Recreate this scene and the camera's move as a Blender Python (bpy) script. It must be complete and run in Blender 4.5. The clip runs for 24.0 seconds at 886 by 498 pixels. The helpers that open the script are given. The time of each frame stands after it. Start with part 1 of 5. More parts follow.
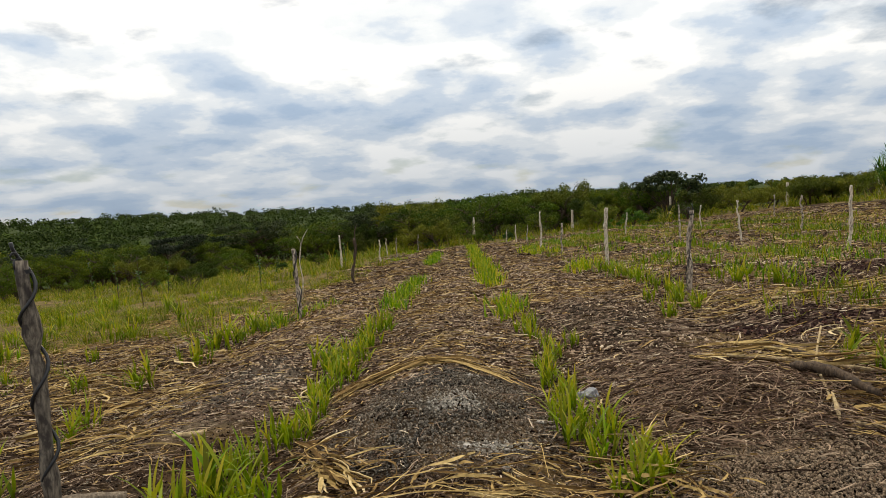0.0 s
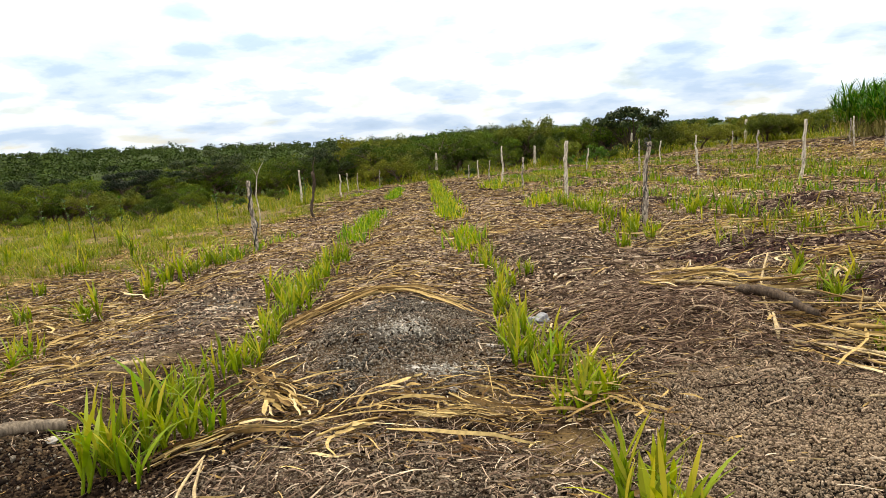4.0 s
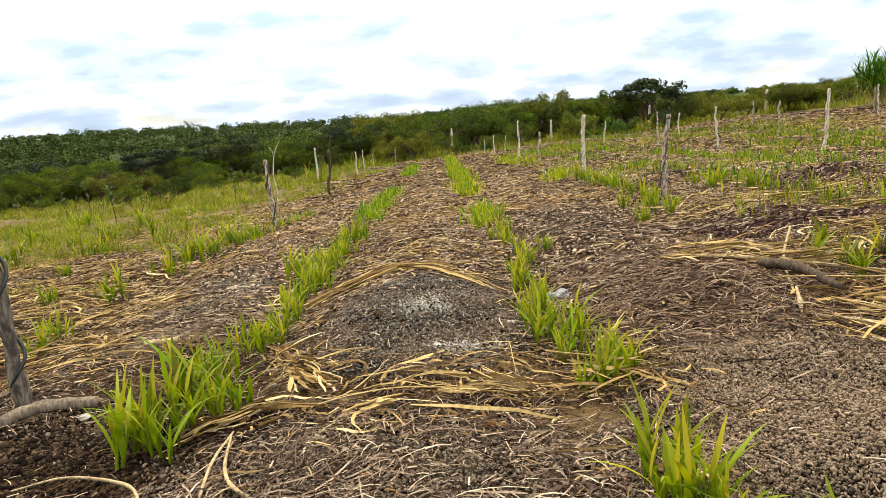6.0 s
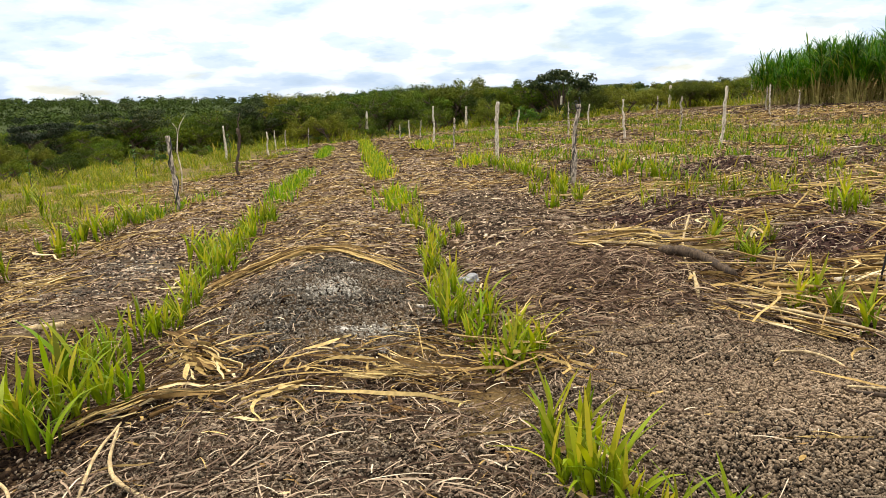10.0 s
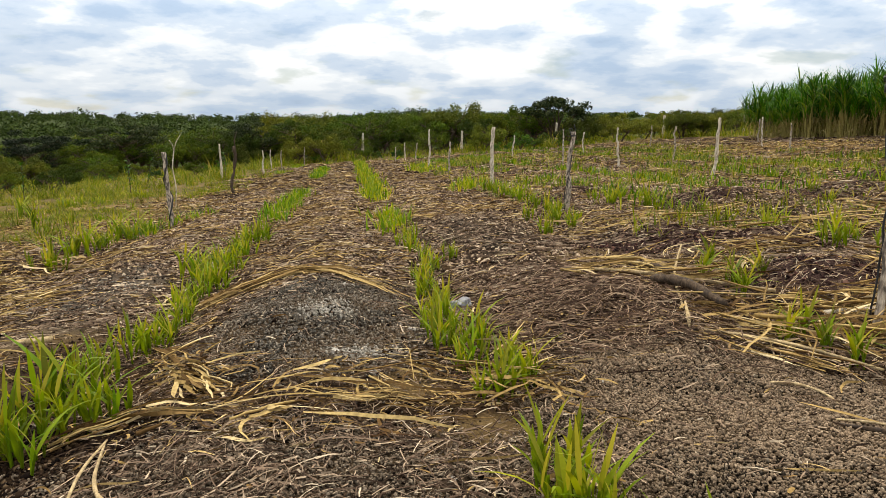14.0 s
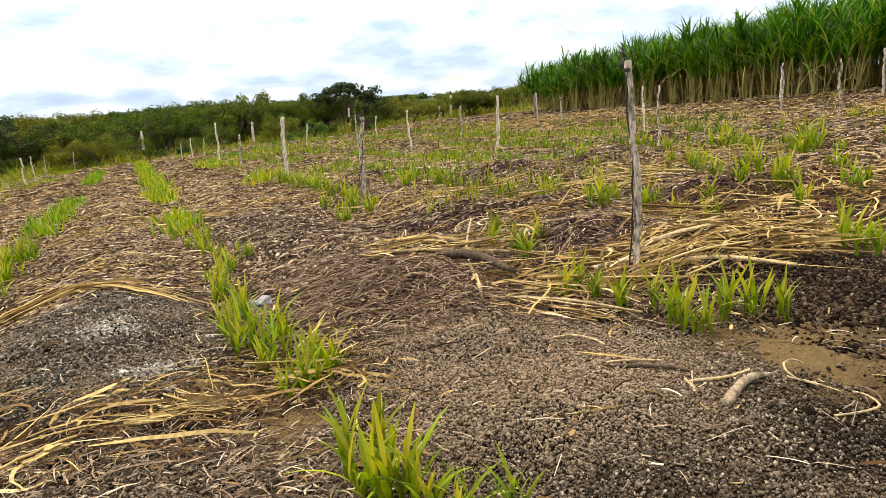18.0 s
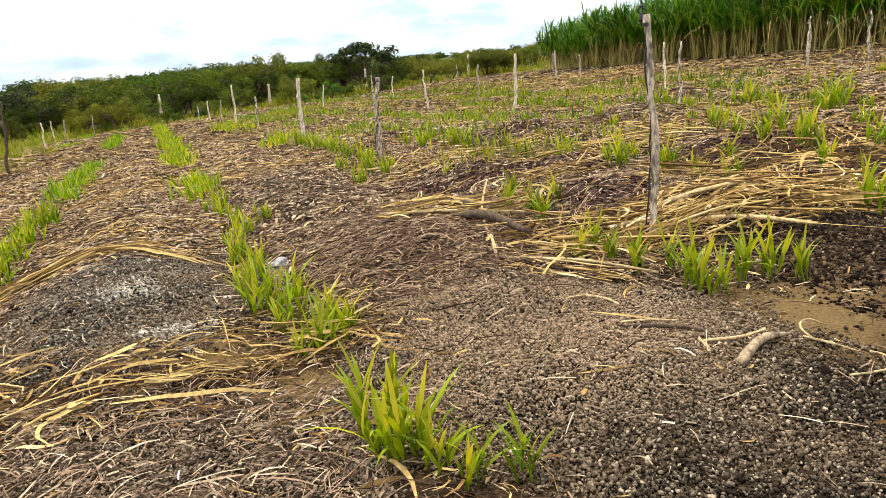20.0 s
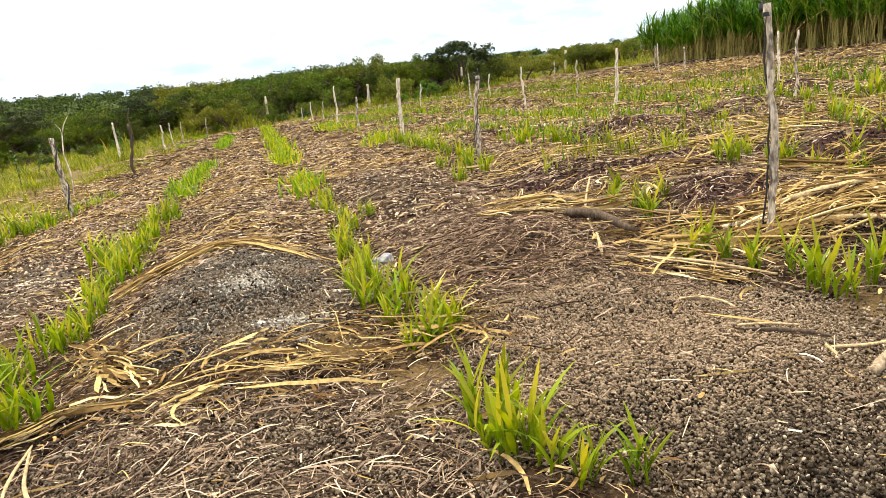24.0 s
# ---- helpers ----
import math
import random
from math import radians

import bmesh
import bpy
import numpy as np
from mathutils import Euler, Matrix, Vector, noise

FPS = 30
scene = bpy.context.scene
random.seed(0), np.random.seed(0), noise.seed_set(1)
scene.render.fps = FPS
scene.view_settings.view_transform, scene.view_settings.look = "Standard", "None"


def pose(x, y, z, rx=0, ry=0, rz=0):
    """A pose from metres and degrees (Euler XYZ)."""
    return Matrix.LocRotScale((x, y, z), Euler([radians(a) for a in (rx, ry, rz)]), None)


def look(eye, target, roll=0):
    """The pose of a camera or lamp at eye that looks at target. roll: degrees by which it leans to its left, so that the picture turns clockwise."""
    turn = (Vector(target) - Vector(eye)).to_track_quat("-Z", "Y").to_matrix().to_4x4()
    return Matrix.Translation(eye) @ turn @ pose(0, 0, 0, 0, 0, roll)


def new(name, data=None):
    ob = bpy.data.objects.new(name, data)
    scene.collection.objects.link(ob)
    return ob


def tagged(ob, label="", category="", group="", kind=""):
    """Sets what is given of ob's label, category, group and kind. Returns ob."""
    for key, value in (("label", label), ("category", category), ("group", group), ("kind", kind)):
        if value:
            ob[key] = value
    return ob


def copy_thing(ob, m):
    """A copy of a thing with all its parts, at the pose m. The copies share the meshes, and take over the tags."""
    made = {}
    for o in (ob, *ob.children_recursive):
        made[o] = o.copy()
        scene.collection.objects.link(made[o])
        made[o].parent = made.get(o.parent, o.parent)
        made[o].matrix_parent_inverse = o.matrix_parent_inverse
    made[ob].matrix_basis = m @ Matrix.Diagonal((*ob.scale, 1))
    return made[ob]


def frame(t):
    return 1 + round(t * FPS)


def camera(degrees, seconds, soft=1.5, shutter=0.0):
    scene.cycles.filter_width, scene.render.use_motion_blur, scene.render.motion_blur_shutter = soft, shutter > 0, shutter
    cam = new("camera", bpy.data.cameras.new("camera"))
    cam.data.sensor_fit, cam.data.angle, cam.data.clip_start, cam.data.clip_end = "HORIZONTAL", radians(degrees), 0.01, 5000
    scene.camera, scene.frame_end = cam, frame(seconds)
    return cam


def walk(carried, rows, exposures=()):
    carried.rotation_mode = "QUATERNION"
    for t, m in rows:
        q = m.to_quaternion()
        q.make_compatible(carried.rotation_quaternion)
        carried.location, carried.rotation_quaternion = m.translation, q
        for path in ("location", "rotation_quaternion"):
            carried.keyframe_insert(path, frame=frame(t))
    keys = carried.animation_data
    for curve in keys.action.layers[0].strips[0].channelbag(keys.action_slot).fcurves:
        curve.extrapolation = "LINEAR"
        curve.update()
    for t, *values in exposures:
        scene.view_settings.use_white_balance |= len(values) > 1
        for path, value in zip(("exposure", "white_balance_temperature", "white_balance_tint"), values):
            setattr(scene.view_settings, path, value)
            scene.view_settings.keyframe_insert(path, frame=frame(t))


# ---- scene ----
cam = camera(66.3, 24.0, 0.6)

# seconds, eye (x, y, z), turn to the left of +y, tilt up, roll: degrees
PATH = [
    (0.0, -0.073, -0.106, 1.175, 1.48, -4.04, -3.26),
    (0.5, -0.011, -0.130, 1.160, 2.78, -1.30, -6.24),
    (1.0, 0.031, -0.033, 1.096, -4.25, -7.74, -3.54),
    (1.5, -0.009, -0.021, 1.083, -3.59, -9.03, -1.33),
    (2.0, -0.011, -0.021, 1.097, -4.63, -7.68, -0.82),
    (2.5, -0.032, -0.044, 1.087, -3.45, -8.06, 0.28),
    (4.5, 0.005, -0.035, 1.091, -0.92, -11.21, -3.52),
    (5.0, -0.005, -0.020, 1.077, -0.91, -13.63, -3.36),
    (5.5, -0.008, -0.017, 1.079, -1.78, -13.57, -3.07),
    (6.0, -0.021, -0.049, 1.100, 0.19, -11.44, -3.88),
    (6.5, -0.022, -0.045, 1.095, -0.45, -11.24, -2.43),
    (7.0, 0.005, -0.037, 1.095, -2.40, -8.52, -2.09),
    (7.5, 0.019, -0.031, 1.099, -6.48, -7.95, -1.82),
    (8.0, 0.020, 0.001, 1.094, -8.00, -9.80, -2.38),
    (8.5, 0.009, -0.019, 1.092, -6.41, -9.90, -2.02),
    (9.0, -0.000, -0.014, 1.089, -6.16, -11.52, -2.06),
    (9.5, 0.002, -0.004, 1.081, -6.33, -12.76, -2.18),
    (10.0, 0.005, 0.009, 1.075, -7.15, -13.04, -1.54),
    (10.5, 0.003, 0.008, 1.066, -7.12, -12.62, -0.55),
    (12.5, -0.015, -0.015, 1.084, -6.22, -10.00, 0.01),
    (13.0, -0.016, -0.024, 1.091, -5.74, -9.71, -0.90),
    (13.5, -0.005, -0.023, 1.093, -5.59, -9.33, -1.33),
    (14.0, -0.000, 0.000, 1.080, -7.80, -11.12, 0.00),
    (14.5, -0.016, 0.012, 1.066, -7.39, -11.84, -0.17),
    (15.0, 0.088, 0.077, 1.086, -14.43, -9.85, -3.10),
    (15.5, 0.068, 0.049, 1.046, -22.39, -12.78, 6.00),
    (16.0, 0.057, 0.024, 1.058, -28.87, -17.98, 3.25),
    (16.5, 0.088, 0.002, 1.101, -30.34, -12.53, -1.93),
    (17.0, 0.079, -0.016, 1.104, -26.16, -11.58, -2.93),
    (17.5, 0.066, -0.020, 1.094, -24.41, -12.45, -2.94),
    (18.0, 0.069, -0.023, 1.093, -24.21, -12.70, -3.00),
    (18.5, 0.069, -0.038, 1.095, -21.71, -12.55, -3.88),
    (19.0, 0.101, -0.031, 1.107, -23.22, -13.29, -5.64),
    (19.5, 0.089, -0.024, 1.084, -22.43, -15.84, -3.61),
    (21.5, 0.099, -0.024, 1.092, -21.82, -15.69, -4.98),
    (22.0, 0.089, -0.027, 1.091, -20.90, -15.48, -4.96),
    (22.5, 0.079, -0.030, 1.091, -19.77, -15.16, -4.81),
    (23.0, 0.069, -0.029, 1.097, -18.20, -14.62, -5.52),
    (23.5, 0.053, -0.032, 1.098, -16.36, -14.61, -5.76),
    (24.0, 0.026, -0.026, 1.094, -14.27, -15.40, -5.25),
]


def aim(x, y, z, yaw, pitch, roll):
    a, b = radians(yaw), radians(pitch)
    ahead = Vector((-math.sin(a) * math.cos(b), math.cos(a) * math.cos(b), math.sin(b)))
    return look((x, y, z), Vector((x, y, z)) + ahead, roll)


EXPOSURES = [(0.0, -0.9, 6650, 9), (0.5, -0.95, 6550, 9), (1.0, -0.97, 6400, 9), (2.0, -0.58, 6650, 9), (2.5, -0.5, 6650, 9), (4.5, -0.05, 6750, 9), (5.5, -0.05, 6750, 9), (6.0, 0.0, 6750, 9), (7.0, -0.28, 6650, 9), (8.0, -0.68, 6600, 9),
             (9.0, -0.45, 6650, 9), (10.0, -0.05, 6700, 9), (12.5, -0.15, 6750, 9), (13.0, -0.25, 6750, 9), (14.0, -0.45, 6700, 9), (15.0, -0.28, 6800, 9), (16.0, 0.55, 7100, 9), (16.5, 0.70, 6900, 9), (17.0, 0.3, 6850, 9), (17.5, 0.05, 6800, 9), (18.5, 0.03, 6750, 9), (19.5, 0.15, 6750, 9), (22.0, 0.4, 6850, 9), (24.0, 0.4, 6850, 9)]
walk(cam, [(row[0], aim(*row[1:])) for row in PATH], EXPOSURES)

# ---- world: broken cloud with the sun behind it ----
SUN_EL, SUN_AZ = 66.0, 10.0  # degrees up; degrees to the left of +y


def nd(nt, kind, links=(), **values):
    n = nt.nodes.new(kind)
    for k, v in values.items():
        setattr(n, k, v)
    for slot, v in links:
        s = n.inputs[slot]
        if isinstance(v, bpy.types.NodeSocket):
            nt.links.new(v, s)
        else:
            s.default_value = v
    return n


def ramp(nt, fac, stops, mode="LINEAR"):
    n = nd(nt, "ShaderNodeValToRGB", [(0, fac)])
    n.color_ramp.interpolation = mode
    e = n.color_ramp.elements
    while len(e) < len(stops):
        e.new(0.5)
    for el, (p, c) in zip(e, stops):
        el.position = p
        el.color = (*c, 1) if len(c) == 3 else c
    return n.outputs[0]


def grey(v):
    return (v, v, v)


def mth(nt, op, a, b=0.0, c=0.0):
    return nd(nt, "ShaderNodeMath", [(0, a), (1, b), (2, c)], operation=op).outputs[0]


def mix(nt, fac, a, b, blend="MIX"):
    n = nd(nt, "ShaderNodeMix", [(0, fac), (6, a), (7, b)], data_type="RGBA", blend_type=blend)
    return n.outputs[2]


world = bpy.data.worlds.new("sky")
scene.world = world
world.use_nodes = True
wt = world.node_tree
wt.nodes.clear()
way = nd(wt, "ShaderNodeTexCoord").outputs["Generated"]
sep = nd(wt, "ShaderNodeSeparateXYZ", [(0, way)])
up = mth(wt, "MAXIMUM", sep.outputs[2], 0.0)
flat = mth(wt, "ADD", up, 0.26)
px, py = mth(wt, "DIVIDE", sep.outputs[0], flat), mth(wt, "DIVIDE", sep.outputs[1], flat)
deck = nd(wt, "ShaderNodeCombineXYZ", [(0, px), (1, py), (2, mth(wt, "MULTIPLY", up, 3.2))]).outputs[0]
raised = mth(wt, "ADD", flat, mth(wt, "ADD", 0.010, mth(wt, "MULTIPLY", up, 0.07)))
deck_up = nd(wt, "ShaderNodeCombineXYZ", [(0, mth(wt, "DIVIDE", sep.outputs[0], raised)), (1, mth(wt, "DIVIDE", sep.outputs[1], raised)), (2, mth(wt, "MULTIPLY", up, 1.2))]).outputs[0]


def thick(where):
    """How thick the cloud is."""
    a = nd(wt, "ShaderNodeTexNoise", [("Vector", where), ("Scale", 2.7), ("Detail", 8.0), ("Roughness", 0.56), ("Distortion", 0.0)]).outputs[0]
    b = nd(wt, "ShaderNodeTexVoronoi", [("Vector", where), ("Scale", 4.4), ("Smoothness", 0.6), ("Randomness", 1.0)], feature="SMOOTH_F1").outputs["Distance"]
    return mth(wt, "SUBTRACT", a, mth(wt, "MULTIPLY", b, 0.30))


here, above = thick(deck), thick(deck_up)
relief = mth(wt, "SUBTRACT", above, here)
under = mth(wt, "ADD", mth(wt, "ADD", here, 0.115), mth(wt, "MULTIPLY", relief, 0.9))
under = mth(wt, "ADD", under, ramp(wt, up, [(0.0, grey(0.10)), (0.11, grey(0.065)), (0.24, grey(0.0))]))
cover = ramp(wt, here, [(0.12, grey(0.45)), (0.27, grey(1.0))], "EASE")
shade = ramp(wt, under, [(0.44, (2.05, 2.05, 2.03)), (0.52, (1.62, 1.70, 1.78)), (0.60, (1.16, 1.34, 1.58)), (0.71, (0.82, 1.06, 1.40)), (0.88, (0.60, 0.81, 1.12))], "EASE")
shade = mix(wt, ramp(wt, up, [(0.0, grey(0.6)), (0.06, grey(0.3)), (0.15, grey(0.0))]), shade, (0.74, 0.90, 1.12, 1))
shade = mix(wt, 1.0, shade, ramp(wt, up, [(0.0, grey(0.80)), (0.10, grey(0.86)), (0.22, grey(1.0))]), "MULTIPLY")
sunway = Vector((-math.sin(radians(SUN_AZ)) * math.cos(radians(SUN_EL)), math.cos(radians(SUN_AZ)) * math.cos(radians(SUN_EL)), math.sin(radians(SUN_EL))))
near_sun = nd(wt, "ShaderNodeVectorMath", [(0, way), (1, sunway)], operation="DOT_PRODUCT").outputs["Value"]
bright = ramp(wt, near_sun, [(0.5, grey(0.0)), (0.85, grey(1.0))], "EASE")
shade = mix(wt, mth(wt, "MULTIPLY", bright, 0.75), shade, (2.4, 2.36, 2.24, 1))
sky = nd(wt, "ShaderNodeTexSky", sky_type="NISHITA", sun_disc=False, sun_elevation=radians(SUN_EL), sun_rotation=radians(-SUN_AZ), air_density=1.0, dust_density=0.3)
blue = nd(wt, "ShaderNodeBackground", [(0, sky.outputs[0]), (1, 0.11)])
cloud = nd(wt, "ShaderNodeBackground", [(0, shade), (1, 1.0)])
both = nd(wt, "ShaderNodeMixShader", [(0, cover), (1, blue.outputs[0]), (2, cloud.outputs[0])])
nd(wt, "ShaderNodeOutputWorld", [(0, both.outputs[0])])

sun = bpy.data.lights.new("sun", "SUN")
sun.energy, sun.angle, sun.color = 4.2, radians(7), (1.0, 0.93, 0.80)
new("sun", sun).matrix_world = look(sunway * 50, (0, 0, 0))

# ---- helpers for meshes ----


def lattice(ix, iy, seed):
    h = (ix.astype(np.int64) * 374761393 + iy.astype(np.int64) * 668265263 + seed * 1442695041) & 0x7FFFFFFF
    h = ((h ^ (h >> 13)) * 1274126177) & 0x7FFFFFFF
    return ((h ^ (h >> 16)) & 0xFFFF) / 65535.0


def vn(x, y, seed=0):
    """Smooth value noise, 0 to 1."""
    x, y = np.asarray(x, float), np.asarray(y, float)
    ix, iy = np.floor(x), np.floor(y)
    u, v = x - ix, y - iy
    u, v = u * u * (3 - 2 * u), v * v * (3 - 2 * v)
    a, b = lattice(ix, iy, seed), lattice(ix + 1, iy, seed)
    c, d = lattice(ix, iy + 1, seed), lattice(ix + 1, iy + 1, seed)
    return (a * (1 - u) + b * u) * (1 - v) + (c * (1 - u) + d * u) * v


def sat(v, a, b):
    return np.where(v < a, v, a + (b - a) * (1 - np.exp(-(np.maximum(v, a) - a) / (b - a))))


def step(v, a, b):
    t = np.clip((v - a) / (b - a), 0, 1)
    return t * t * (3 - 2 * t)


def blob(x, y, cx, cy, rx, ry, soft=0.35, turn=0.0):
    """1 inside an ellipse with a ragged edge, 0 outside."""
    c, s = math.cos(turn), math.sin(turn)
    u, v = (x - cx) * c + (y - cy) * s, -(x - cx) * s + (y - cy) * c
    d = np.sqrt((u / rx) ** 2 + (v / ry) ** 2) + 0.55 * (vn(x * 3.1, y * 3.1, 5) - 0.5) + 0.35 * (vn(x * 9, y * 9, 6) - 0.5)
    return 1 - step(d, 1 - soft, 1 + soft)


PITCH_ROW, ROW0 = 1.77, 0.58
HEAPS = [(2.75, 5.75, 0.55, 0.62), (3.0, 3.98, 0.42, 0.42), (4.5, 4.5, 0.5, 0.45), (4.05, 3.25, 0.42, 0.36), (5.6, 4.2, 0.5, 0.4), (3.6, 5.2, 0.4, 0.35), (6.3, 8.2, 0.8, 0.5), (4.9, 8.6, 0.9, 0.5), (8.6, 9.6, 0.8, 0.5), (2.9, 9.6, 0.5, 0.4), (3.9, 11.2, 0.6, 0.4)]


def field(x, y):
    """1 on the ploughed plot, 0 on the rough ground round it."""
    w = (vn(x * 0.5, y * 0.5, 8) - 0.5) * 1.6
    return step(x + 1.6 * w - 3.2 * step(y, 8, 12.5), -7.8, -6.0) * (1 - step(y + 1.5 * w, 41, 44)) * (1 - step(x - 0.115 * y + w, 17.0, 18.0))


def grassy(x, y):
    """How thick the rough grass stands: it thins out into the plot."""
    w = (vn(x * 0.5, y * 0.5, 8) - 0.5) * 1.6
    side = 1 - step(x + 2.4 * w - 3.2 * step(y, 8, 13), -10.5, -3.2)
    return np.maximum(side, 1 - field(x, y)) * (0.04 + 0.96 * step(0.65 * vn(x * 0.8, y * 0.8, 33) + 0.35 * vn(x * 2.6, y * 2.6, 34) + 0.12 * (side - 0.5), 0.48, 0.60))


def gh(x, y):
    """The height of the ground."""
    x, y = np.asarray(x, float), np.asarray(y, float)
    xs = np.where(x < 0, -sat(-x, 24, 40), sat(x, 22, 34))
    ys = np.where(y < 0, -sat(-y, 20, 40), sat(y, 48, 75))
    z = 0.063 * xs - 0.041 * ys
    r = np.hypot(x, y)
    z = z + (vn(x / 60, y / 60, 3) - 0.5) * 3.0 * step(r, 70, 200) + (vn(x / 400, y / 400, 4) - 0.5) * 4 * step(r, 250, 900)
    z = z + 3.4 * step(r, 75, 150) * step(np.arctan2(-x, np.maximum(y, 1.0)), 0.10, 0.40)
    f = field(x, y)
    z = z - 0.033 * np.cos(2 * np.pi * (x - ROW0) / PITCH_ROW) * f * (0.6 + 0.8 * vn(x * 0.6, y * 0.45, 11))
    near = 1 - step(r, 30, 60)
    z = z + near * ((vn(x * 1.3, y * 1.3, 12) - 0.5) * 0.06 + (vn(x * 4, y * 4, 13) - 0.5) * 0.03 + (vn(x * 13, y * 13, 14) - 0.5) * 0.007)
    z = z + 0.075 * np.exp(-(((x + 0.22) / 0.55) ** 2 + ((y - 4.4) / 0.85) ** 2))
    z = z + 0.05 * np.exp(-(((x - 1.35) / 0.5) ** 2 + ((y - 6.9) / 1.1) ** 2))
    z = z + 0.035 * np.exp(-(((x - 1.55) / 0.45) ** 2 + ((y - 3.75) / 0.4) ** 2))
    for cx, cy, rx, ry in HEAPS:
        z = z + 0.11 * np.exp(-(((x - cx) / rx) ** 2 + ((y - cy) / ry) ** 2))
    return z


def manure(x, y):
    m = blob(x, y, -0.2, 4.15, 0.62, 1.3)
    m = np.maximum(m, 0.75 * blob(x, y, -0.3, 1.6, 0.85, 1.05))
    m = np.maximum(m, blob(x, y, 1.4, 1.65, 0.72, 1.35, 0.3, 0.12))
    m = np.maximum(m, 0.8 * blob(x, y, 1.4, 6.9, 0.55, 1.5))
    m = np.maximum(m, 0.85 * blob(x, y, -2.15, 5.7, 0.55, 1.0))
    m = np.maximum(m, 0.85 * blob(x, y, -2.0, 2.9, 0.6, 0.55))
    m = np.maximum(m, 0.9 * blob(x, y, 3.1, 2.0, 0.6, 0.7))
    m = np.maximum(m, 0.9 * blob(x, y, 3.4, 0.9, 1.2, 0.9))
    return m


def heap(x, y):
    m = 0 * x
    for cx, cy, rx, ry in HEAPS:
        m = np.maximum(m, blob(x, y, cx, cy, rx, ry))
    return m


def soil(x, y):
    m = 0.9 * blob(x, y, 2.16, 1.62, 0.50, 0.44)
    m = np.maximum(m, blob(x, y, 0.46, 2.3, 0.17, 0.2))
    m = np.maximum(m, blob(x, y, 0.26, 2.86, 0.16, 0.14))
    m = np.maximum(m, 0.8 * blob(x, y, 1.9, 5.6, 0.3, 0.5))
    m = np.maximum(m, 0.7 * blob(x, y, -1.9, 4.3, 0.3, 0.5))
    return m


def bare(x, y):
    """1 where dark crumbly earth lies open between the litter."""
    m = np.maximum(blob(x, y, -1.75, 2.45, 0.75, 0.55), blob(x, y, 2.95, 2.0, 0.42, 0.5))
    m = np.maximum(m, 0.9 * blob(x, y, -0.95, 2.55, 0.2, 0.12))
    return np.maximum(m, 0.7 * step(vn(x * 1.9, y * 1.9, 61), 0.60, 0.78) * field(x, y))


def ash(x, y):
    m = np.maximum(0.9 * blob(x, y, -0.17, 4.08, 0.15, 0.18, 0.7), 0.9 * blob(x, y, 0.04, 3.3, 0.15, 0.08, 0.7))
    return np.maximum(m, 0.28 * blob(x, y, -2.15, 5.4, 0.5, 1.2, 0.5))


def raw_mesh(name, v, f, mat=None, smooth=False):
    """A mesh out of arrays: corners (n, 3) and faces (m, k)."""
    v, f = np.ascontiguousarray(v, np.float32).reshape(-1, 3), np.ascontiguousarray(f, np.int32)
    me = bpy.data.meshes.new(name)
    me.vertices.add(len(v))
    me.vertices.foreach_set("co", v.ravel())
    me.loops.add(f.size)
    me.loops.foreach_set("vertex_index", f.ravel())
    me.polygons.add(len(f))
    me.polygons.foreach_set("loop_start", np.arange(len(f), dtype=np.int32) * f.shape[1])
    if smooth:
        me.polygons.foreach_set("use_smooth", np.ones(len(f), bool))
    me.update(calc_edges=True)
    if mat:
        me.materials.append(mat)
    return me


def part(name, me, parent, label=""):
    ob = new(name, me)
    ob.parent = parent
    return tagged(ob, label)


def empty(name, place, label, category, group="", kind=""):
    ob = new(name)
    ob.empty_display_size = 0.1
    ob.location = place
    return tagged(ob, label, category, group, kind)


def joined(pieces):
    """One set of corners and faces out of several."""
    vs, fs, n = [], [], 0
    for v, f in pieces:
        v = np.asarray(v, float).reshape(-1, 3)
        vs.append(v)
        fs.append(np.asarray(f) + n)
        n += len(v)
    return np.concatenate(vs), np.concatenate(fs)


def ribbons(points, width, taper=0.5, cup=None):
    """Flat strips along paths: points (n, k, 3), width (n,). taper: how much narrower at the ends. Quads."""
    p = np.asarray(points, float)
    n, k, _ = p.shape
    d = np.gradient(p, axis=1)
    side = np.cross(d, np.array([0, 0, 1.0])) if cup is None else np.cross(d, cup)
    side /= np.linalg.norm(side, axis=2, keepdims=True) + 1e-9
    s = np.linspace(0, 1, k)
    prof = 1 - taper * np.abs(2 * s - 1) ** 2
    w = np.asarray(width)[:, None] * prof / 2
    v = np.stack([p - side * w[..., None], p + side * w[..., None]], 2)
    q = np.arange(k - 1)[:, None] * 2 + np.array([0, 1, 3, 2])
    f = (np.arange(n)[:, None, None] * (2 * k) + q).reshape(-1, 4)
    return v.reshape(-1, 3), f


